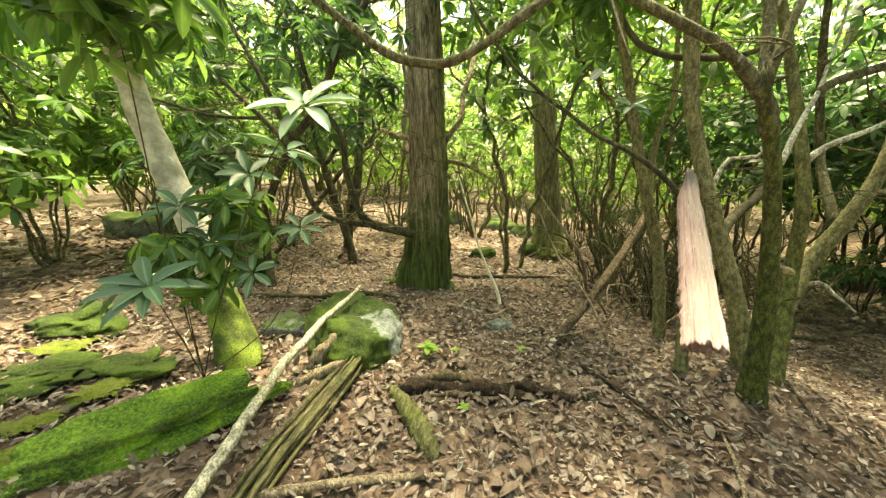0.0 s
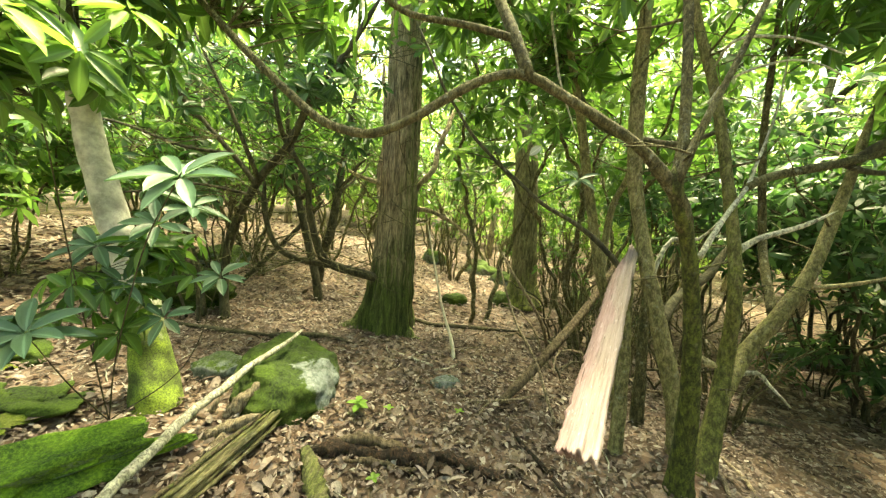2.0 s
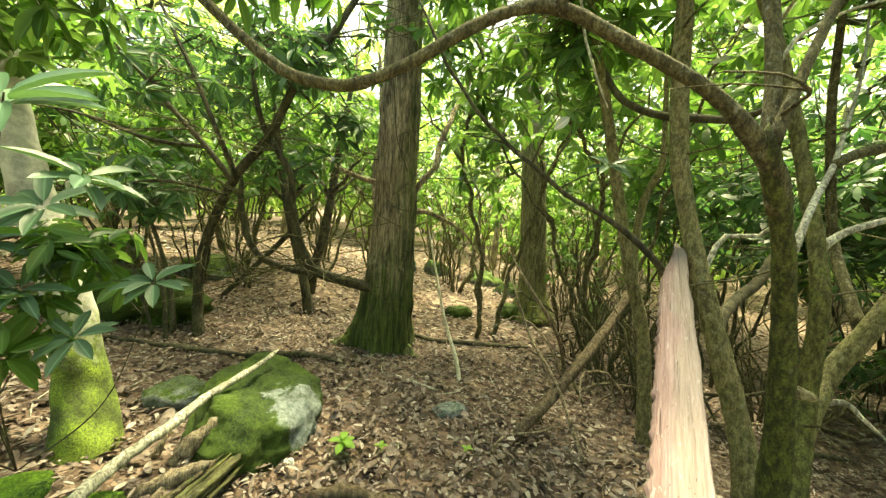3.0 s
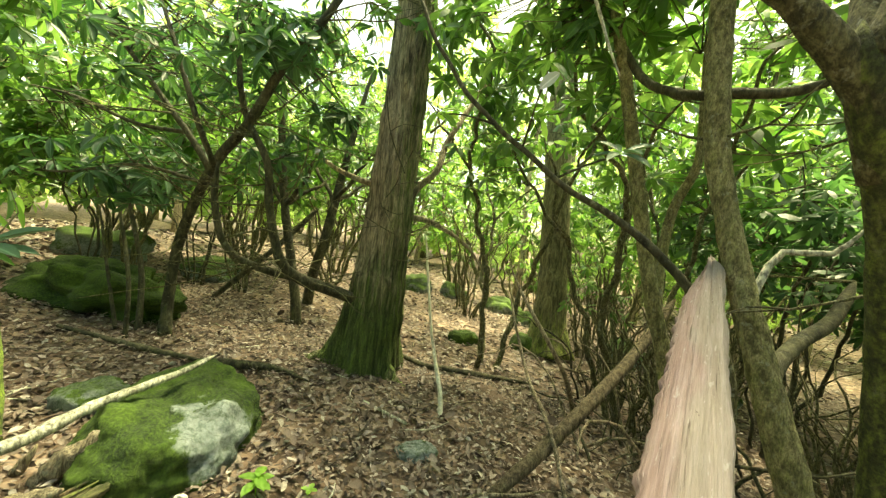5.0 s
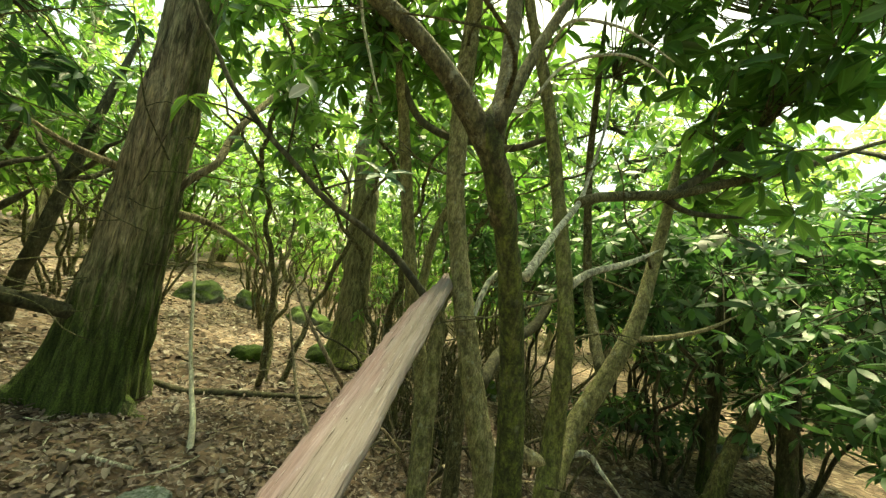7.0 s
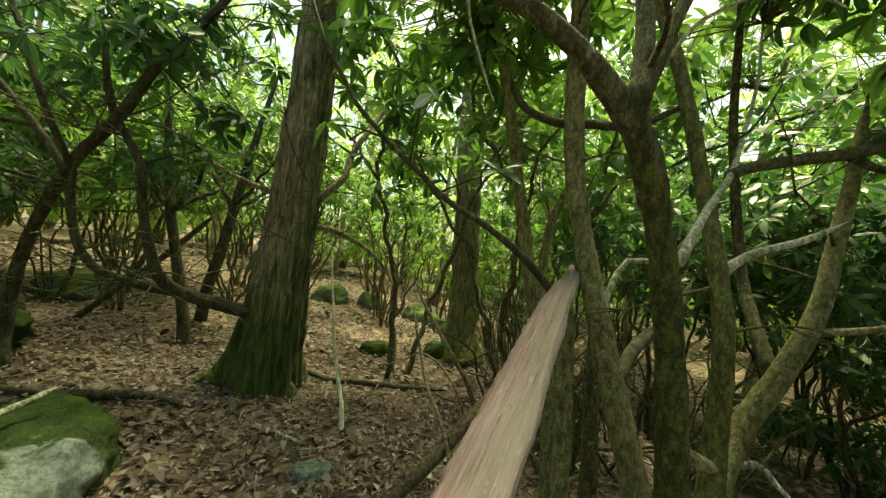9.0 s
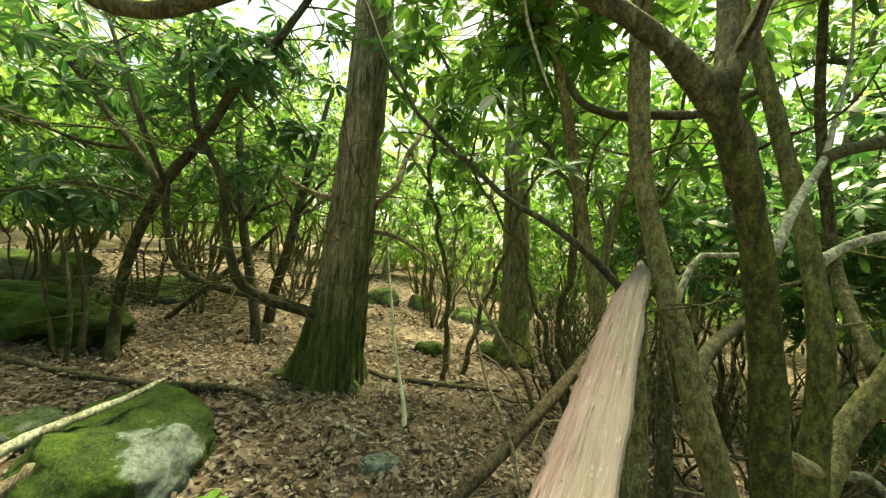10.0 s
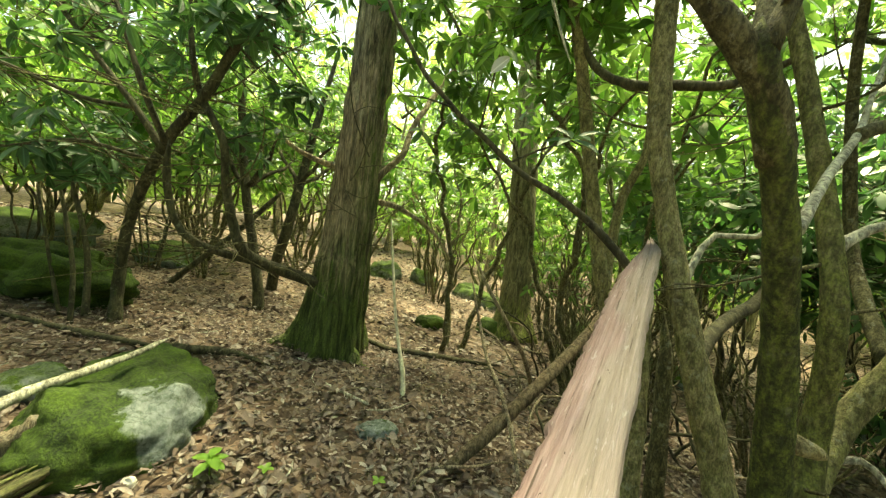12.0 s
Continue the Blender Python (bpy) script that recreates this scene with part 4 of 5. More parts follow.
for i in range(18):
    a, h = (i % 9 - 4) * 0.0135 + 0.006 * math.sin(i * 5.1), 0.03 + 0.035 * (i // 9) + 0.014 * math.cos(i * 1.9)
    e, w = 0.1 * math.sin(i * 2.3), 0.75 + 0.6 * ((i * 7) % 5) / 4
    stem("splinter", [(-0.97 + a, 0.95 + e, gz(-0.97, 0.95) + h - 0.02, 0.009 * w), (-0.95 + a, 1.35 + e, gz(-0.95, 1.35) + h + 0.02, 0.013 * w), (-0.92 + a * 0.95, 1.75 + e, gz(-0.92, 1.75) + h + 0.03, 0.012 * w), (-0.9 + a * 0.8, 2.06 + e, gz(-0.9, 2.06) + h + 0.05, 0.006)], BROWN_DEAD if i % 5 == 0 else MOSSY, bundle, sides=7, rough=0.6, step=0.04, wobble=0.01, moss=lambda p: 0.5)
for p in ([(-1.2, 1.92, 0.2, 0.035), (-1.14, 1.97, 0.29, 0.045), (-1.05, 2.03, 0.38, 0.03), (-1.0, 2.06, 0.43, 0.004)], [(-1.22, 1.72, 0.2, 0.02), (-1.12, 1.76, 0.24, 0.036), (-0.98, 1.82, 0.3, 0.03), (-0.92, 1.85, 0.33, 0.005)], [(-1.3, 1.9, 0.22, 0.02), (-1.27, 1.93, 0.29, 0.02), (-1.25, 1.95, 0.35, 0.004)], [(-1.1, 1.62, 0.19, 0.022), (-1.06, 1.75, 0.23, 0.03), (-1.05, 1.88, 0.27, 0.008)]):
    stem("broken_piece", p, DEADWOOD, bundle, "grey splintered piece of bark", sides=7, rough=0.5, step=0.02)
rotten = thing("rotten_log", "rotten log in crumbling red-brown pieces, blackened for the gap beneath", "log")
for x0, y0, x1, y1, w, z in ((-0.62, 1.86, -0.2, 1.95, 0.045, 0.0), (-0.5, 1.93, -0.05, 2.02, 0.03, 0.05), (-0.25, 1.92, 0.2, 2.0, 0.05, 0.0), (0.0, 2.04, 0.48, 2.05, 0.035, 0.01), (-0.4, 1.83, 0.0, 1.9, 0.016, 0.02)):
    xm, ym = (x0 + x1) / 2, (y0 + y1) / 2 + 0.01
    stem("chunk", [(x0, y0, gz(x0, y0) + 0.3 * w + z, 0.35 * w), (0.7 * x0 + 0.3 * x1, 0.7 * y0 + 0.3 * y1, gz(x0, y0) + 0.55 * w + z, w), (xm, ym, gz(xm, ym) + 0.6 * w + z, 0.8 * w), (0.25 * x0 + 0.75 * x1, 0.25 * y0 + 0.75 * y1, gz(x1, y1) + 0.5 * w + z, 0.95 * w), (x1, y1, gz(x1, y1) + 0.3 * w + z, 0.3 * w)], ROTTEN if w > 0.03 else BROWN_DEAD, rotten, sides=14, rough=0.9, step=0.025)
dead("dead_stick", "pale fallen stick on dead leaves", lie([(-0.95, 1.044, 0.018), (-0.6, 1.163, 0.018), (-0.205, 1.301, 0.015)]), DEADWOOD, rough=0.2)
dead("dead_stick", "thin dark bent stick on dead leaves", lie([(0.55, 2.5, 0.012), (0.6, 2.38, 0.014), (0.72, 2.18, 0.014), (0.9, 1.82, 0.012)]), ROTTEN, rough=0.2)
for p in ([(1.82, 2.75, 0.012), (1.74, 2.35, 0.014), (1.68, 2.05, 0.01)], [(1.98, 2.85, 0.009), (1.98, 2.5, 0.012), (1.9, 2.2, 0.009)], [(0.98, 1.35, 0.008), (1.08, 1.6, 0.01), (1.13, 1.85, 0.008)]):
    dead("dead_stick", "pale dry stick lying beside the shrub", lie(p), DEADWOOD, rough=0.2)
dead("dead_branch", "dark fallen branch in the shade", lie([(2.35, 3.5, 0.02), (2.7, 3.62, 0.024), (3.05, 3.65, 0.015)]), BARK_DARK, rough=0.3)
dead("dead_branch", "long black fallen branch on dead leaves", lie([(-0.74, 4.45, 0.02), (-0.4, 4.33, 0.024), (-0.226, 4.37, 0.026), (0.209, 4.51, 0.024), (0.656, 4.71, 0.015)]), BARK_DARK, rough=0.3)
dead("dead_branch", "short dark fallen branch on dead leaves", lie([(-1.66, 3.02, 0.024), (-1.448, 3.12, 0.032), (-1.22, 3.289, 0.022), (-0.95, 3.3, 0.012)]), BARK_DARK, rough=0.3)
dead("dead_branch", "thin dark fallen branch on dead leaves", lie([(-2.8, 2.85, 0.014), (-2.1, 2.95, 0.02), (-1.6, 3.05, 0.014)]), BARK_DARK, rough=0.3)
dead("dead_stick", "pale stick lying on dead leaves", lie([(-0.514, 3.293, 0.008), (-0.168, 3.233, 0.01)]), BARK_PALE)
dead("dead_branch", "dark dead branch slanting up from the floor", [(-3.03, 4.38, 0.36, 0.03), (-2.729, 4.492, 0.691, 0.032), (-2.467, 4.657, 1.015, 0.032), (-2.081, 4.853, 1.535, 0.028)], BARK_DARK)
for i in range(90):
    x, y, a, k = rng.uniform(-2.6, 1.4), rng.uniform(1.2, 6.5), rng.uniform(0, 6.3), rng.uniform(0.06, 0.22)
    if math.hypot(x - 1.5, y - 2.3) < 0.5 or math.hypot(x + 1.1, y - 2.5) < 0.6:
        continue
    tagged(dead("fallen_twig", "thin dry fallen twig on dead leaves", lie([(x, y, 0.003), (x + k * math.cos(a), y + k * math.sin(a), 0.005), (x + 2 * k * math.cos(a + 0.2), y + 2 * k * math.sin(a + 0.2), 0.003)]), BARK_PALE if i % 3 == 0 else DEADWOOD, "twig", 6), group="twigs on the floor")

# ---- seedling beside the boulder ----
seedling = thing("seedling", "small bright green seedling among dead leaves", "plant")
sx, sy = -0.5, 2.28
sz = gz(sx, sy)
stem("stalk", [(sx, sy, sz, 0.003), (sx, sy, sz + 0.06, 0.003), (sx + 0.01, sy, sz + 0.1, 0.002)], LEAF_SEED, seedling, sides=6, step=0.02)
for i in range(7):
    a = i * 2.4
    v, f = leaves(np.array([(sx, sy, sz + 0.06 + 0.006 * i)]), np.array([(math.cos(a), math.sin(a), 0.15)]), np.array([(0, 0, 1.0)]), np.array([0.07 + 0.012 * (i % 3)]), np.array([0.045]), FINE)
    link_mesh("leaf", v, f, LEAF_SEED, seedling)
for i, (px, py) in enumerate(((-0.33, 2.42), (0.15, 2.6), (-0.2, 1.75))):
    plant = thing("seedling", "tiny pale green seedling among dead leaves", "plant")
    for j in range(4):
        a = j * 1.7 + i
        v, f = leaves(np.array([(px, py, gz(px, py) + 0.03)]), np.array([(math.cos(a), math.sin(a), 0.3)]), np.array([(0, 0, 1.0)]), np.array([0.04]), np.array([0.025]), FINE)
        link_mesh("leaf", v, f, LEAF_SEED, plant)

# ---- the young rhododendron that reaches over the path ----
young = thing("rhododendron", "young rhododendron with long glossy leaf rosettes, tinted blue-green for skylight", "shrub")
YOUNG = [
    [(-1.72, 1.68, gz(-1.72, 1.68), 0.012), (-1.3, 1.4, 0.8, 0.01), (-0.85, 1.15, 1.35, 0.008), (-0.54, 1.0, 1.62, 0.005)],
    [(-1.72, 1.68, gz(-1.72, 1.68), 0.012), (-1.55, 1.5, 0.8, 0.01), (-1.49, 1.5, 1.28, 0.005)],
    [(-1.72, 1.68, gz(-1.72, 1.68), 0.012), (-1.4, 1.3, 0.7, 0.009), (-1.26, 1.08, 1.03, 0.005)],
    [(-1.72, 1.68, gz(-1.72, 1.68), 0.013), (-1.5, 1.4, 1.2, 0.01), (-1.3, 1.2, 1.75, 0.008), (-1.15, 1.05, 1.9, 0.005)],
    [(-1.72, 1.68, gz(-1.72, 1.68), 0.012), (-1.15, 1.6, 0.7, 0.008), (-0.98, 1.65, 1.15, 0.005)],
]
for s in YOUNG:
    stem("stem", [(x, y, z, r * 0.3) for x, y, z, r in s], BARK_DARK, young, sides=7)
leaf_mesh = {}


def leaf_object(parent, p, d, nrm, length, width, mat):
    """One leaf as an object of its own on a shared mesh."""
    key = mat.name
    if key not in leaf_mesh:
        me = bpy.data.meshes.new("leaf")
        me.from_pydata(FINE[0].tolist(), [], FINE[1].tolist())
        me.attributes.new("rib", "FLOAT", "POINT").data.foreach_set("value", [0.0, 1.0, 0.0] * (len(FINE[0]) // 3))
        me.polygons.foreach_set("use_smooth", [True] * len(me.polygons))
        me.materials.append(mat)
        leaf_mesh[key] = me
    ob = new("leaf", leaf_mesh[key])
    x = Vector(d).normalized()
    y = Vector(nrm).cross(x).normalized()
    ob.parent = parent
    ob.matrix_basis = Matrix.Translation(p) @ Matrix((x * length, y * width, x.cross(y) * length)).transposed().to_4x4()
    return ob


def rosette(parent, at, axis, count, length, mat, droop=-0.1, start=0.0):
    axis = Vector(axis).normalized()
    u = axis.orthogonal().normalized()
    w = axis.cross(u)
    for i in range(count):
        a = i * 2.399 + start
        e = droop + 0.5 * (i / count) + random.uniform(-0.15, 0.15)
        side = u * math.cos(a) + w * math.sin(a)
        d = side * math.cos(e) + axis * math.sin(e)
        leaf_object(parent, Vector(at) + side * 0.012 + axis * (0.02 * i / count), d, axis * math.cos(e) - side * math.sin(e), length * random.uniform(0.75, 1.12), length * random.uniform(0.27, 0.34), mat)


for at, ax, c, ln in (((-0.54, 1.0, 1.6), (0.2, -0.5, 1), 11, 0.135), ((-1.49, 1.5, 1.28), (0.1, -0.5, 1), 12, 0.16), ((-1.26, 1.08, 1.03), (0.1, -0.4, 1), 13, 0.17), ((-1.15, 1.05, 1.9), (0.3, -0.1, 1), 11, 0.17),
                      ((-1.36, 1.5, 1.12), (0.3, -0.4, 0.8), 9, 0.14), ((-0.98, 1.65, 1.15), (0.2, -0.4, 1), 10, 0.13), ((-1.0, 1.35, 1.42), (0.3, -0.5, 0.8), 9, 0.13),
                      ((-1.45, 1.15, 1.0), (-0.5, -0.3, 0.8), 10, 0.15), ((-1.2, 1.55, 0.95), (0.2, -0.5, 0.9), 9, 0.13), ((-0.8, 1.3, 1.5), (0.4, 0.0, 0.9), 9, 0.12)):
    rosette(young, at, ax, c, ln, LEAF_NEAR, start=at[0] * 9)
# rosettes given the brighter seedling colour in place of light from the sky
for at, ax in (((-0.9, 0.86, 1.98), (0.3, -0.1, 0.9)), ((-1.12, 1.0, 2.1), (0.1, -0.4, 0.8)), ((-0.92, 1.2, 2.14), (0.4, -0.2, 0.8))):
    rosette(young, at, ax, 7, 0.14, LEAF_SEED, droop=-0.4, start=at[1] * 7)
crown(young, [((-1.35, 1.68, 1.25), (0.2, 0.2, 0.2), 16), ((-1.45, 1.45, 1.05), (0.28, 0.25, 0.2), 16), ((-1.2, 1.05, 2.0), (0.36, 0.24, 0.2), 34)], YOUNG, 0.13, LEAF, FINE, BARK_DARK, twig=0.0018)
hung = thing("rhododendron_spray", "spray of pale rhododendron leaves on a thin twig", "branch")
stem("twig", [(0.581, 2.66, 1.65, 0.006), (0.7, 2.68, 1.72, 0.005), (0.84, 2.72, 1.78, 0.003)], BARK_DARK, hung, sides=6)
rosette(hung, (0.84, 2.72, 1.78), (0, -0.5, 0.8), 8, 0.13, LEAF_NEAR)
hung = thing("rhododendron_spray", "spray of drooping yellow-green rhododendron leaves on a twig", "branch")
stem("twig", [(0.266, 2.705, 1.896, 0.006), (0.12, 2.69, 1.93, 0.004), (0.0, 2.69, 1.93, 0.003)], BARK_DARK, hung, sides=6)
rosette(hung, (0.0, 2.69, 1.93), (-0.2, -0.4, 0.5), 7, 0.13, LEAF_SEED, droop=-0.7)
hung = thing("rhododendron_spray", "few hanging leaves with one pale underside turned out", "branch")
stem("twig", [(0.414, 2.68, 1.78, 0.005), (0.46, 2.5, 1.9, 0.004), (0.5, 2.3, 1.95, 0.003)], BARK_DARK, hung, sides=6)
rosette(hung, (0.5, 2.3, 1.97), (0, -0.4, 0.8), 4, 0.11, LEAF, droop=-0.8)
leaf_object(hung, Vector((0.54, 2.27, 1.93)), (-0.75, 0, -0.6), (0, -1, 0.3), 0.08, 0.046, LEAF_PALE)["label"] = "pale whitish leaf underside"

# ---- rhododendron thicket at the left of the tall tree ----
left_shrub = thing("rhododendron", "spreading rhododendron with dark arching stems", "shrub")
LEFT = [
    [(-2.35, 3.3, gz(-2.35, 3.3) - 0.03, 0.0512), (-2.38, 3.33, 0.6, 0.0416), (-2.28, 3.3, 1.1, 0.0384), (-1.9, 3.18, 1.66, 0.0358), (-1.559, 3.139, 2.003, 0.0346), (-1.379, 3.19, 2.396, 0.032), (-1.121, 3.255, 2.78, 0.0282), (-0.8, 3.3, 3.3, 0.0192)],
    [(-1.9, 3.17, 1.65, 0.0256), (-2.11, 3.136, 1.912, 0.023), (-2.387, 3.098, 2.202, 0.0205), (-2.758, 3.049, 2.603, 0.0166), (-3.1, 3.0, 3.0, 0.0102)],
    [(-0.93, 3.85, 0.72, 0.0475), (-1.12, 3.6, 0.83, 0.0483), (-1.259, 3.46, 0.9, 0.0432), (-1.352, 3.35, 1.032, 0.0363), (-1.409, 3.242, 1.431, 0.0294), (-1.389, 3.157, 1.731, 0.0259), (-1.609, 3.134, 2.094, 0.0216), (-1.7, 3.1, 2.6, 0.0155)],
    [(-1.226, 3.504, 0.891, 0.0381), (-1.461, 3.362, 0.932, 0.0302), (-1.638, 3.231, 1.017, 0.0267), (-1.731, 3.169, 1.147, 0.0251), (-1.779, 3.122, 1.417, 0.0242), (-1.76, 3.1, 1.7, 0.0242)],
    [(-1.85, 3.15, 1.68, 0.0218), (-1.9, 3.0, 2.02, 0.0192), (-2.06, 2.98, 2.4, 0.0166), (-2.27, 3.0, 2.76, 0.0128), (-2.5, 3.0, 3.2, 0.0077)],
    [(-2.11, 3.136, 1.91, 0.0166), (-2.6, 3.1, 1.96, 0.0141), (-3.1, 3.0, 2.12, 0.0115), (-3.6, 2.95, 2.2, 0.0064)],
    [(-1.98, 3.2, 1.55, 0.0154), (-2.4, 3.0, 1.62, 0.0128), (-2.9, 2.9, 1.52, 0.0096), (-3.4, 2.85, 1.5, 0.0051)],
    [(-2.5, 3.2, gz(-2.5, 3.2), 0.026), (-2.6, 3.25, 0.8, 0.02), (-2.75, 3.2, 1.4, 0.014)],
    [(-2.42, 3.05, gz(-2.42, 3.05), 0.018), (-2.45, 3.05, 0.8, 0.014), (-2.6, 3.0, 1.5, 0.01)],
    [(-2.6, 3.1, gz(-2.6, 3.1), 0.015), (-2.75, 3.1, 0.8, 0.012), (-2.9, 3.1, 1.3, 0.008)],
]
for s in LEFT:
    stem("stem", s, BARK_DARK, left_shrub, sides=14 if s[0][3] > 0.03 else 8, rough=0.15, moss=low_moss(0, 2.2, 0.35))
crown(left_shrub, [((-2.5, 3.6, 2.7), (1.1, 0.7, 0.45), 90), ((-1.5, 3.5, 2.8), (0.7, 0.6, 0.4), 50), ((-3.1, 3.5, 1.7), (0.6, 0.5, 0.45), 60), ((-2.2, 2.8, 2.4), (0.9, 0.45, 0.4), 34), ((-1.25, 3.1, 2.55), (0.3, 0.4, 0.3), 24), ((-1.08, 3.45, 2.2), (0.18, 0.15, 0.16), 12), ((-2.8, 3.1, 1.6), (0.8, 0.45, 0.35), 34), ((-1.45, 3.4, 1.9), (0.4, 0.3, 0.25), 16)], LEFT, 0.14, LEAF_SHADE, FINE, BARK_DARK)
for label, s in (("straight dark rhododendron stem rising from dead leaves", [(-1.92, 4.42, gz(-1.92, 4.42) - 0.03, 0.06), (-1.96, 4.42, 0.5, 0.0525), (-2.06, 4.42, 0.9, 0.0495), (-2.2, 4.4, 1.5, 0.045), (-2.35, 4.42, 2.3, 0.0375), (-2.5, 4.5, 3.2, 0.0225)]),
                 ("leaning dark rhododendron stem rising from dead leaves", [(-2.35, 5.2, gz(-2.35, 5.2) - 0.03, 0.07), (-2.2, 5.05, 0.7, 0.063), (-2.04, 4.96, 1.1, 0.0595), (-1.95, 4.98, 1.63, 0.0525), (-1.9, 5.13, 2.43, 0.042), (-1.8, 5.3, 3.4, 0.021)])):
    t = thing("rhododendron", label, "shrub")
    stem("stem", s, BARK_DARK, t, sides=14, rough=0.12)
    arms = [[(s[3][0], s[3][1], s[3][2], 0.03), (s[3][0] + dx, s[3][1] + dy, s[3][2] + dz, 0.015)] for dx, dy, dz in ((0.5, -0.2, 0.5), (-0.6, 0.2, 0.6), (0.2, 0.5, 0.4))]
    for a in arms:
        stem("limb", a, BARK_DARK, t, sides=7, wobble=0.05)
    crown(t, [((s[-1][0], s[-1][1], 2.6), (0.9, 0.8, 0.6), 70)], [s] + arms, 0.14, LEAF, FINE, BARK_DARK)


# ---- bare twigs that criss-cross below the leaves ----
def bare_twigs(parent, starts, n, mat, seed, long=0.8):
    """Thin dead side twigs, each a crooked line with one or two side shoots, from the given places."""
    r = random.Random(seed)
    for i in range(n):
        x, y, z = r.choice(starts)
        a, up, k = r.uniform(0, 6.3), r.uniform(-0.25, 0.45), long * r.uniform(0.5, 1.3)
        pts, w = [(x, y, z, 0.009)], 0.008
        for j in range(4):
            a += r.uniform(-0.5, 0.5)
            up += r.uniform(-0.3, 0.3)
            x, y, z = x + k / 4 * math.cos(a), y + k / 4 * math.sin(a), z + k / 4 * up
            w *= 0.75
            pts.append((x, y, z, w))
        q = stem("twig", pts, mat, parent, sides=5, step=0.08, rough=0.2)
        b = a + r.choice((-1, 1)) * r.uniform(0.5, 1.1)
        p = pts[2]
        stem("side_twig", [(*p[:3], 0.004), (p[0] + 0.15 * math.cos(b), p[1] + 0.15 * math.sin(b), p[2] + r.uniform(-0.05, 0.08), 0.003), (p[0] + 0.32 * math.cos(b + 0.2), p[1] + 0.32 * math.sin(b + 0.2), p[2] + r.uniform(-0.1, 0.15), 0.0015)], mat, q, sides=4, step=0.1)


bare_twigs(left_shrub, [tuple(q[:3]) for s in LEFT[:4] for q in curve(s, 0.3)[3:]], 80, BARK_RHODO, 3)
bare_twigs(main_tree, [(-0.95, 3.95, 1.1), (-0.97, 4.0, 1.4), (-0.95, 4.05, 1.6), (-0.65, 4.0, 1.3), (-0.66, 4.05, 1.8), (-0.68, 4.1, 2.1), (-0.95, 4.1, 2.0)], 30, BARK_RHODO, 5, 0.9)
bare_twigs(shrub, [tuple(q[:3]) for s in (THIRD, LEAN, SECOND, BACK, FORK_UP, DARK_ARM) for q in curve(s, 0.3)[3:]], 26, BARK_RHODO, 8, 0.6)


# ---- the thicket all round ----
def thicket_shrub(x, y, height, spread, n_stems, n_whorls, mat, template, length, label, bark_mat, low=0.45, group="rhododendron thicket", limbs=True, thick=1.0):
    """A rhododendron: several crooked stems from one foot, forking, and leaf rosettes round their ends."""
    t = thing("rhododendron", label, "shrub", group)
    z = gz(x, y)
    lines, blobs = [], []
    for i in range(n_stems):
        a = i * 2 * math.pi / n_stems + rng.uniform(-0.5, 0.5)
        out = spread * rng.uniform(0.45, 1.0)
        top = height * rng.uniform(0.7, 1.05)
        b = a + rng.uniform(-0.6, 0.6)
        r = rng.uniform(0.018, 0.042) * (height / 3) * thick
        p = [(x + 0.08 * math.cos(a), y + 0.08 * math.sin(a), z - 0.03, r * 1.2),
             (x + 0.3 * out * math.cos(b), y + 0.3 * out * math.sin(b), z + top * 0.28, r),
             (x + 0.5 * out * math.cos(a), y + 0.5 * out * math.sin(a), z + top * 0.55, r * 0.8),
             (x + 0.85 * out * math.cos(b), y + 0.85 * out * math.sin(b), z + top * 0.8, r * 0.55),
             (x + out * math.cos(a), y + out * math.sin(a), z + top, r * 0.25)]
        lines.append(p)
        blobs.append(((p[4][0], p[4][1], p[4][2] - 0.1 * height), (spread * 0.42, spread * 0.42, height * 0.18), n_whorls // (n_stems * 2)))
        blobs.append(((p[3][0], p[3][1], z + height * (low + 0.25)), (spread * 0.45, spread * 0.45, height * 0.22), n_whorls // (n_stems * 2)))
        if limbs:
            c = a + rng.choice((-1, 1)) * rng.uniform(0.6, 1.3)
            lines.append([(*p[2][:3], r * 0.6), (p[2][0] + 0.3 * out * math.cos(c), p[2][1] + 0.3 * out * math.sin(c), p[2][2] + 0.12 * height, r * 0.45), (p[2][0] + 0.6 * out * math.cos(c), p[2][1] + 0.6 * out * math.sin(c), p[2][2] + 0.22 * height, r * 0.2)])
    for s in lines:
        stem("stem", s, bark_mat, t, sides=8, step=0.1, wobble=0.08, rough=0.12)
    if n_whorls:
        crown(t, blobs, lines, length, mat, template, bark_mat)
    return t


GREEN, DIM, LIT = "rhododendron with crooked stems and glossy dark green leaves", "shaded rhododendron with dense dark green leaves down to the ground", "far rhododendron with yellow-green leaves coloured as sunlit"
# the shrub at (3.3, 1.0) is out of view, thickened to block sky light
RIGHT = [(4.0, 4.0, 2.9, 1.3, 7, 620, 0.42), (4.4, 2.3, 2.9, 1.3, 6, 460, 0.25), (5.3, 3.8, 2.7, 1.3, 6, 440, 0.12), (3.3, 1.0, 2.9, 1.1, 6, 330, 0.3), (2.7, 4.9, 3.2, 1.2, 6, 480, 0.35), (4.6, 5.4, 3.4, 1.4, 6, 480, 0.3), (6.6, 4.8, 3.6, 1.6, 6, 480, 0.2), (6.5, 2.2, 3.0, 1.5, 6, 280, 0.15), (4.0, 4.6, 1.5, 0.8, 5, 160, 0.1)]
for x, y, h, s, k, w, low in RIGHT:
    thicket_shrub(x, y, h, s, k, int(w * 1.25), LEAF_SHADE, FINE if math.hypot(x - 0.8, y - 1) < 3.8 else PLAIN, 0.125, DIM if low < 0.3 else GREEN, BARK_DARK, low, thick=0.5)
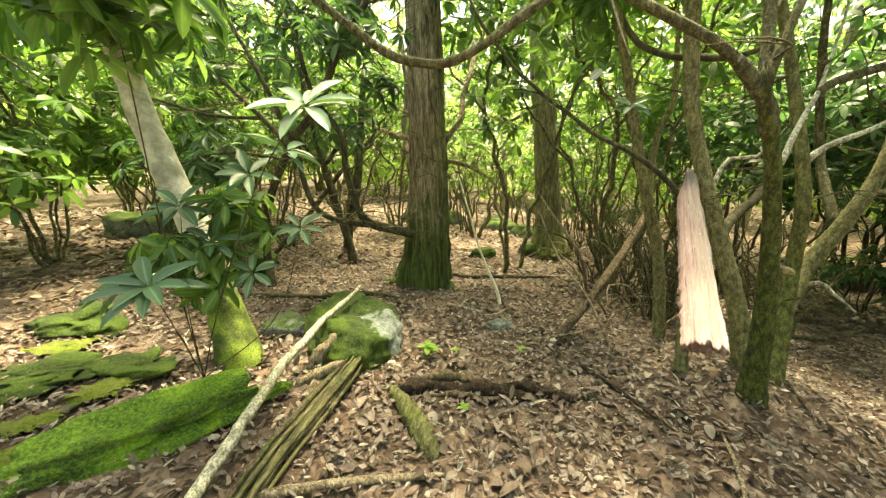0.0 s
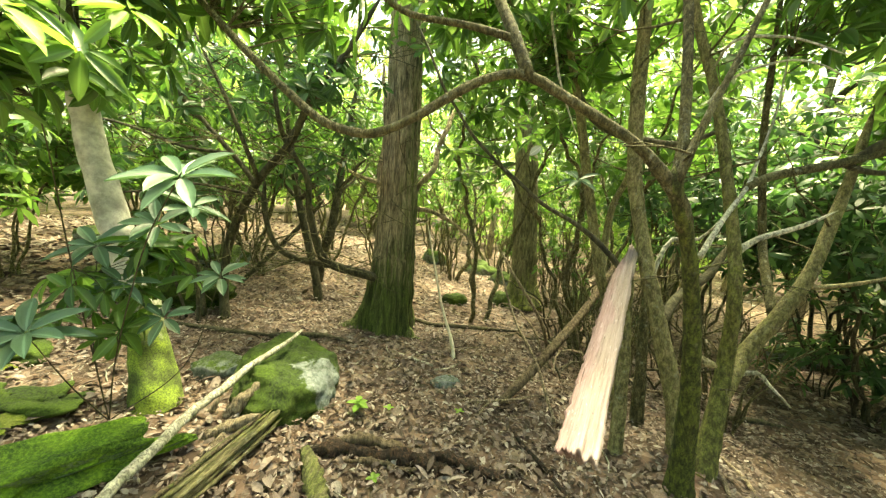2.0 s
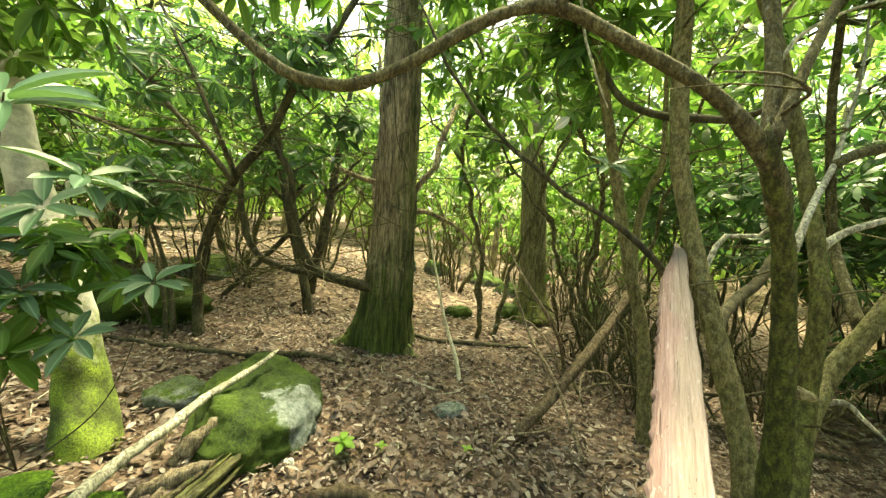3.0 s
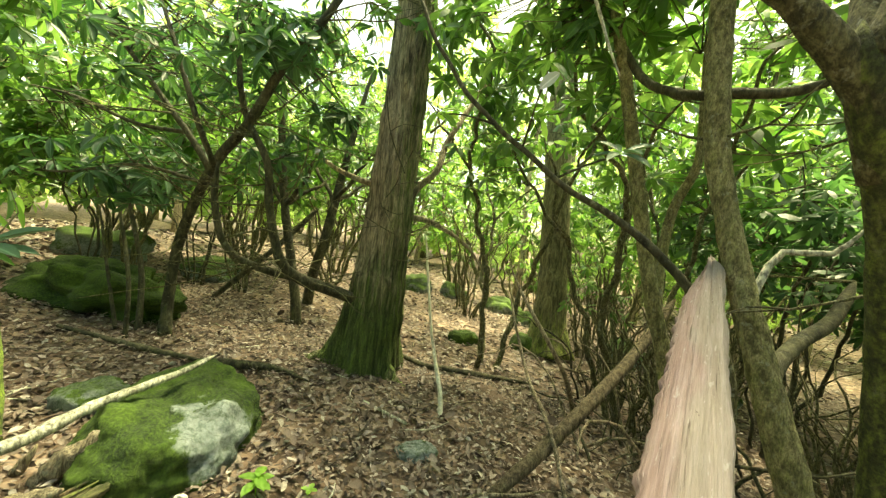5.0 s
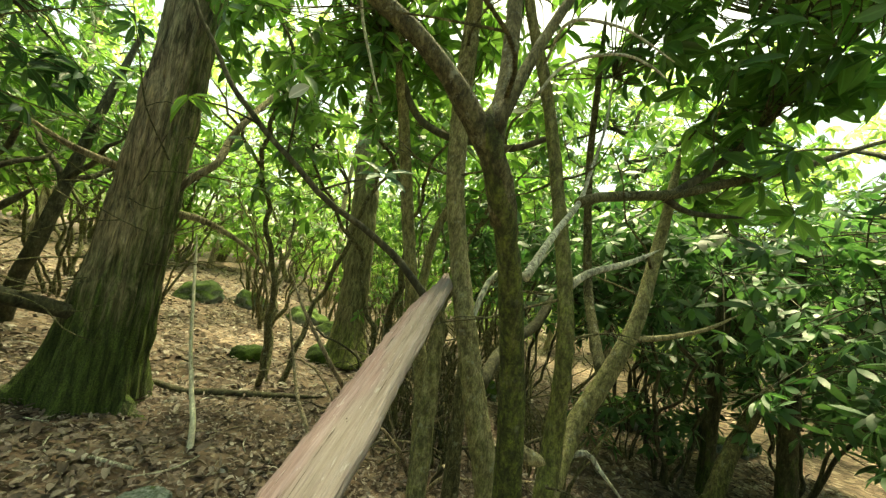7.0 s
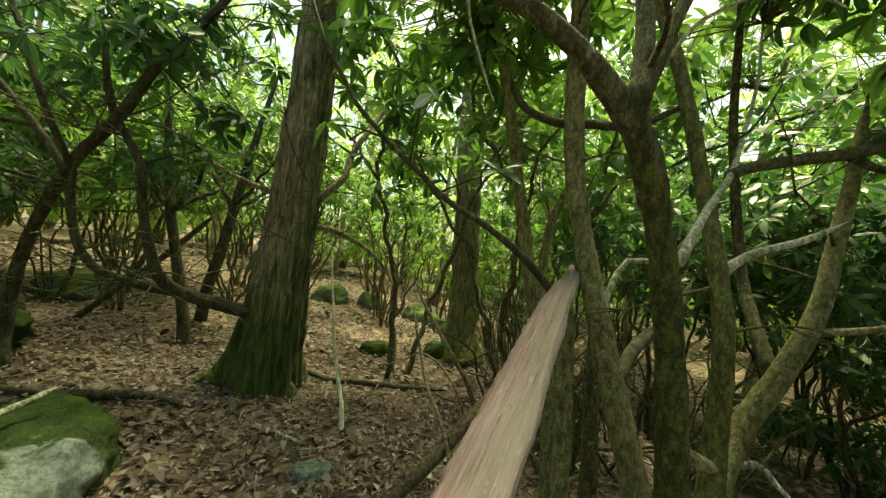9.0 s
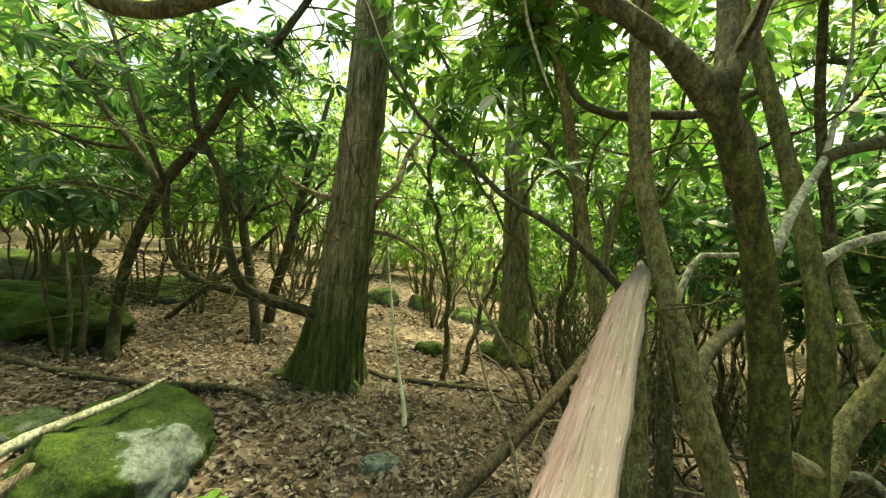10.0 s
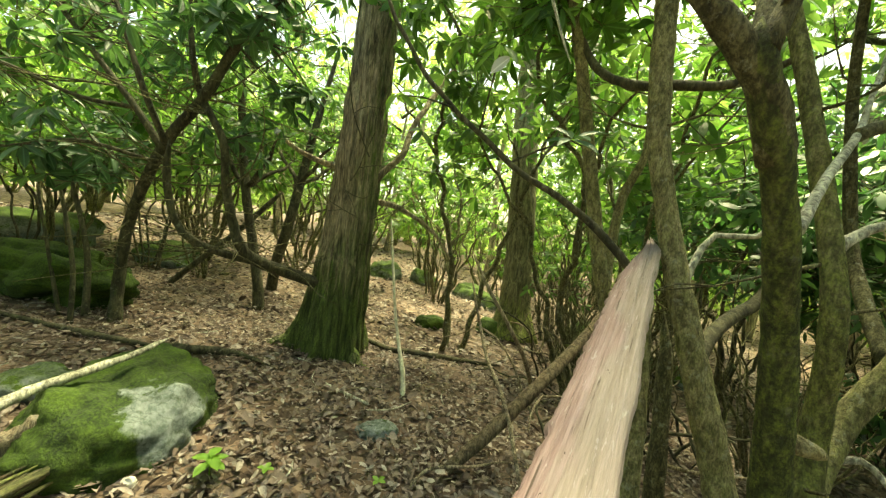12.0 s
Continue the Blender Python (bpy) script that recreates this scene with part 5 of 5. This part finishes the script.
LEFT_SIDE = [(-3.1, 4.8, 2.6, 1.0, 5, 170, 0.35), (-3.9, 4.0, 2.5, 1.0, 5, 190, 0.3), (-4.3, 2.0, 2.6, 1.0, 5, 260, 0.2), (-4.6, 3.0, 2.9, 1.2, 6, 560, 0.22), (-3.8, 5.6, 3.2, 1.3, 6, 440, 0.3), (-5.6, 4.9, 3.2, 1.4, 6, 480, 0.2), (-4.8, 0.3, 2.4, 1.2, 6, 220, 0.15), (-6.2, 2.2, 3.2, 1.5, 6, 480, 0.12), (-2.9, 6.6, 3.2, 1.3, 6, 300, 0.35)]
for x, y, h, s, k, w, low in LEFT_SIDE:
    thicket_shrub(x, y, h, s, k, w, LEAF, FINE if math.hypot(x, y - 1) < 4.2 else PLAIN, 0.15, DIM if low < 0.3 else GREEN, BARK_RHODO, low, thick=0.5)
MIDDLE = [(2.2, 5.7, 3.6, 1.3, 6, 240, 0.45), (-0.5, 7.3, 2.8, 1.1, 8, 90, 0.35), (1.9, 7.6, 3.6, 1.4, 7, 220, 0.4), (-2.2, 7.4, 3.2, 1.3, 7, 150, 0.4), (0.2, 9.0, 2.8, 1.3, 8, 110, 0.3), (3.4, 7.2, 3.8, 1.5, 7, 320, 0.35), (-3.6, 8.0, 3.8, 1.6, 7, 320, 0.35), (1.4, 4.5, 3.6, 1.4, 4, 300, 0.58), (0.1, 4.9, 3.7, 1.5, 3, 270, 0.62), (-1.4, 9.6, 3.2, 1.4, 8, 220, 0.3), (2.0, 9.8, 3.2, 1.4, 8, 240, 0.25), (4.1, 9.2, 3.4, 1.5, 7, 300, 0.25), (-5.1, 7.0, 3.4, 1.5, 7, 340, 0.3)]
for x, y, h, s, k, w, low in MIDDLE:
    thicket_shrub(x, y, h, s, k, w, LEAF, PLAIN, 0.16, GREEN, BARK_RHODO, low, thick=0.55)
brushwood = thing("brushwood", "tangle of thin bare dead branches lying among stems", "branches")
brush = random.Random(12)
for i in range(70):
    x, y, a = brush.uniform(0.95, 2.3), brush.uniform(3.3, 5.6), brush.uniform(0, 6.3)
    k, h, z = brush.uniform(0.35, 1.0), brush.uniform(0.1, 0.75), gz(x, y)
    c, e = math.cos(a) * k, math.sin(a) * k
    w = brush.uniform(0.004, 0.014)
    stem("twig", [(x, y, z - 0.01, w), (x + 0.3 * c, y + 0.3 * e, z + 0.75 * h, w * 0.9), (x + 0.65 * c + 0.1 * e, y + 0.65 * e - 0.1 * c, z + h, w * 0.7), (x + c, y + e, z + h * brush.uniform(0.5, 1.3), w * 0.4)], BARK_DARK if i % 3 else DEADWOOD, brushwood, sides=6, step=0.1, wobble=0.07, rough=0.2)
for p in ([(0.3, 2.62, 0.02, 0.008), (0.36, 2.7, 0.1, 0.008), (0.72, 2.9, 0.12, 0.006), (1.0, 3.0, 0.06, 0.004)], [(0.85, 2.75, 0.0, 0.012), (0.72, 3.1, 0.32, 0.012), (0.5, 3.5, 0.62, 0.011), (0.36, 3.75, 1.0, 0.008)]):
    dead("dead_branch", "thin pale crooked dead branch above the leaves", p, DEADWOOD, sides=7, wobble=0.02)
for x, y, h, s in ((1.32, 4.1, 1.1, 0.5), (1.55, 3.7, 1.2, 0.5), (1.4, 5.0, 1.3, 0.6), (1.75, 4.3, 1.5, 0.7), (2.2, 5.0, 1.7, 0.8), (1.5, 5.4, 1.4, 0.7), (1.0, 7.0, 1.4, 0.6), (2.6, 4.0, 1.5, 0.7), (-3.7, 4.7, 1.9, 0.8), (-4.2, 3.9, 2.0, 0.8), (2.4, 3.4, 1.2, 0.5), (1.3, 6.6, 1.6, 0.6), (-0.8, 8.0, 1.6, 0.6), (0.7, 8.2, 1.5, 0.6)):
    thicket_shrub(x, y, h, s, 12 if x > -1 else 6, 0 if 1.2 < x < 2.7 and y < 5.2 else 24 if x > -1 else 44, LEAF, PLAIN, 0.1, "tangle of thin dead and living rhododendron stems", BARK_RHODO if x > -1 else BARK_DARK, 0.5, "tangled brush", thick=0.6)
for i in range(40):
    a = radians(-105 + 210 * (i + 0.5) / 40)
    r = 11.0 + 5.5 * ((i * 7) % 5) / 4
    thicket_shrub(r * math.sin(a), 3 + r * math.cos(a), 3.6 + 0.3 * ((i * 3) % 5), 1.9, 6, 620, LEAF_LIT, PLAIN, 0.18, LIT, BARK_RHODO, 0.05, "far thicket", False)
# unseen shrubs added behind the camera to hold back low sky light
for i in range(12):
    a = radians(95 + 170 * (i + 0.5) / 12)
    r = 6.0 + 1.6 * (i % 3)
    thicket_shrub(r * math.sin(a), 0.5 + r * math.cos(a), 3.3, 1.5, 5, 200, LEAF, PLAIN, 0.18, GREEN, BARK_DARK, 0.15, "thicket behind the path", False)


def forest_tree(x, y, h, low, r, n, size, mat, label, group):
    t = thing("tree", label, "tree", group)
    z = gz(x, y)
    tr = [(x, y, z - 0.1, 0.017 * h), (x + 0.1, y, z + 0.2 * h, 0.013 * h), (x, y + 0.2, z + 0.5 * h, 0.01 * h), (x + 0.3, y, z + h, 0.02)]
    stem("trunk", tr, BARK_OAK, t, sides=12, step=0.4, rough=0.1)
    limbs = []
    for i in range(6):
        b, k = i * 1.9 + x, low + (0.85 - low) * i / 6
        limbs.append([(x, y + 0.1, z + h * k, 0.05), (x + 0.5 * r * math.cos(b), y + 0.5 * r * math.sin(b), z + h * (k + 0.06), 0.03), (x + 0.9 * r * math.cos(b), y + 0.9 * r * math.sin(b), z + h * (k + 0.09), 0.012)])
        stem("limb", limbs[-1], BARK_DARK, t, sides=6, step=0.3, wobble=0.1)
    blobs = [((q[2][0], q[2][1], q[2][2]), (r * 0.55, r * 0.55, h * 0.13), n // 7) for q in limbs] + [((x, y, z + h * 0.93), (r * 0.6, r * 0.6, h * 0.14), n // 7)]
    crown(t, blobs, limbs, size, mat, PLAIN, BARK_DARK)


for i in range(9):
    a = radians(-88 + 176 * (i + 0.5) / 9)
    r = 8.6 + 2.6 * ((i * 5) % 4) / 3
    forest_tree(r * math.sin(a), 3 + r * math.cos(a), 6.2 + 0.5 * (i % 3), 0.4, 1.9, 380, 0.2, LEAF_LIT if i % 2 else LEAF, "young forest tree with sunlit leaves above the thicket", "young trees")
for x, y in ((5.2, 6.8), (3.9, 8.3)):
    forest_tree(x, y, 6.4, 0.32, 2.0, 560, 0.2, LEAF, "young forest tree with green leaves above the thicket", "young trees")
for i in range(18):
    a = radians(-95 + 190 * (i + 0.5) / 18)
    r = 15 + 7 * ((i * 5) % 7) / 6
    forest_tree(r * math.sin(a), 3 + r * math.cos(a), 9 + (i * 3) % 4, 0.3, 3.0, 300, 0.36, LEAF_LIT, "tall forest tree standing far back in the thicket", "far trees")
# added trees, never in view: they darken the camera-facing sides
for i in range(9):
    a = radians(92 + 176 * (i + 0.5) / 9)
    r = 7.5 + 2.4 * ((i * 5) % 4) / 3
    forest_tree(r * math.sin(a), 0.5 + r * math.cos(a), 8.5 + (i * 3) % 3, 0.25, 2.4, 420, 0.26, LEAF, "unseen green tree added behind the path to block sky light", "trees behind the path")
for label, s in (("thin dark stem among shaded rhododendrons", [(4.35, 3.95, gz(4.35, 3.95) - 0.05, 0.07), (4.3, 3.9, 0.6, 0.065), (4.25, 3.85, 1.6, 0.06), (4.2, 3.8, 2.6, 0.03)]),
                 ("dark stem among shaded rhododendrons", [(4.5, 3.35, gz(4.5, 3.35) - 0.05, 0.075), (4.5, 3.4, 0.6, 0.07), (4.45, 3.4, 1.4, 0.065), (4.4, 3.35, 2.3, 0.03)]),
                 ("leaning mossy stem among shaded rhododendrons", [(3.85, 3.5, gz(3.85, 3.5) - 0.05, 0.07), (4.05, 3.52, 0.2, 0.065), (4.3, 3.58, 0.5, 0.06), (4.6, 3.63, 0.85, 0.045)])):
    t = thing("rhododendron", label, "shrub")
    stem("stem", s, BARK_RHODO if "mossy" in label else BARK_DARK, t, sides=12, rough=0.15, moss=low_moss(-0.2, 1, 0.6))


# ---- fallen leaves ----
def litter(count, x0, x1, y0, y1, size, template, name):
    x, y = rng.uniform(x0, x1, count), rng.uniform(y0, y1, count)
    z = ground_height(x, y) + rng.uniform(0.0, 0.035, count)
    a = rng.uniform(0, 2 * math.pi, count)
    d = np.stack([np.cos(a), np.sin(a), rng.normal(0, 0.38, count)], -1)
    nrm = np.stack([rng.normal(0, 0.5, count), rng.normal(0, 0.5, count), np.ones(count)], -1)
    ln = size * rng.uniform(0.5, 1.4, count)
    v, f = leaves(np.stack([x, y, z], -1), d, nrm, ln, ln * rng.uniform(0.14, 0.56, count), template)
    ob = link_mesh(name, v, f, LITTER, None, None, True)
    return tagged(ob, "thick carpet of brown and tan dead leaves", "leaves", kind="stuff")


litter(58000, -3.6, 3.2, 0.5, 4.6, 0.038, PLAIN, "leaf_litter")
litter(24000, -6, 6.2, -5, 0.5, 0.06, PLAIN, "leaf_litter")
litter(13000, 3.2, 6.2, 0.3, 4.6, 0.06, PLAIN, "leaf_litter")
litter(24000, -5.5, 5.5, 4.6, 9.5, 0.06, PLAIN, "leaf_litter")
litter(5000, -6, -3.6, 0, 4.6, 0.08, PLAIN, "leaf_litter")
litter(9000, -10, 10, 9.5, 15, 0.11, PLAIN, "leaf_litter")
litter(5000, -10, -5.5, 2, 9.5, 0.1, PLAIN, "leaf_litter")
litter(1300, -2.2, 1.2, 1.2, 6.0, 0.085, FINE, "leaf_litter")
curled = bpy.data.meshes.new("dead_leaf")
cv = FINE[0].copy()
cv[:, 2] += 0.5 * (cv[:, 1] ** 2) + 0.12 * np.sin(cv[:, 0] * 5)
curled.from_pydata(cv.tolist(), [], FINE[1].tolist())
curled.polygons.foreach_set("use_smooth", [True] * len(curled.polygons))
curled.materials.append(LITTER)
for i in range(300):
    x, y = random.uniform(-1.0, 1.1), random.uniform(1.2, 3.4)
    ob = new("dead_leaf", curled)
    ob.parent = ground
    k = random.uniform(0.04, 0.075)
    ob.matrix_basis = Matrix.Translation((x, y, gz(x, y) + 0.035)) @ Euler((random.uniform(-0.5, 0.5), random.uniform(-0.5, 0.5), random.uniform(0, 6.3))).to_matrix().to_4x4() @ Matrix.Diagonal((k, k * random.uniform(0.4, 0.75), k, 1))
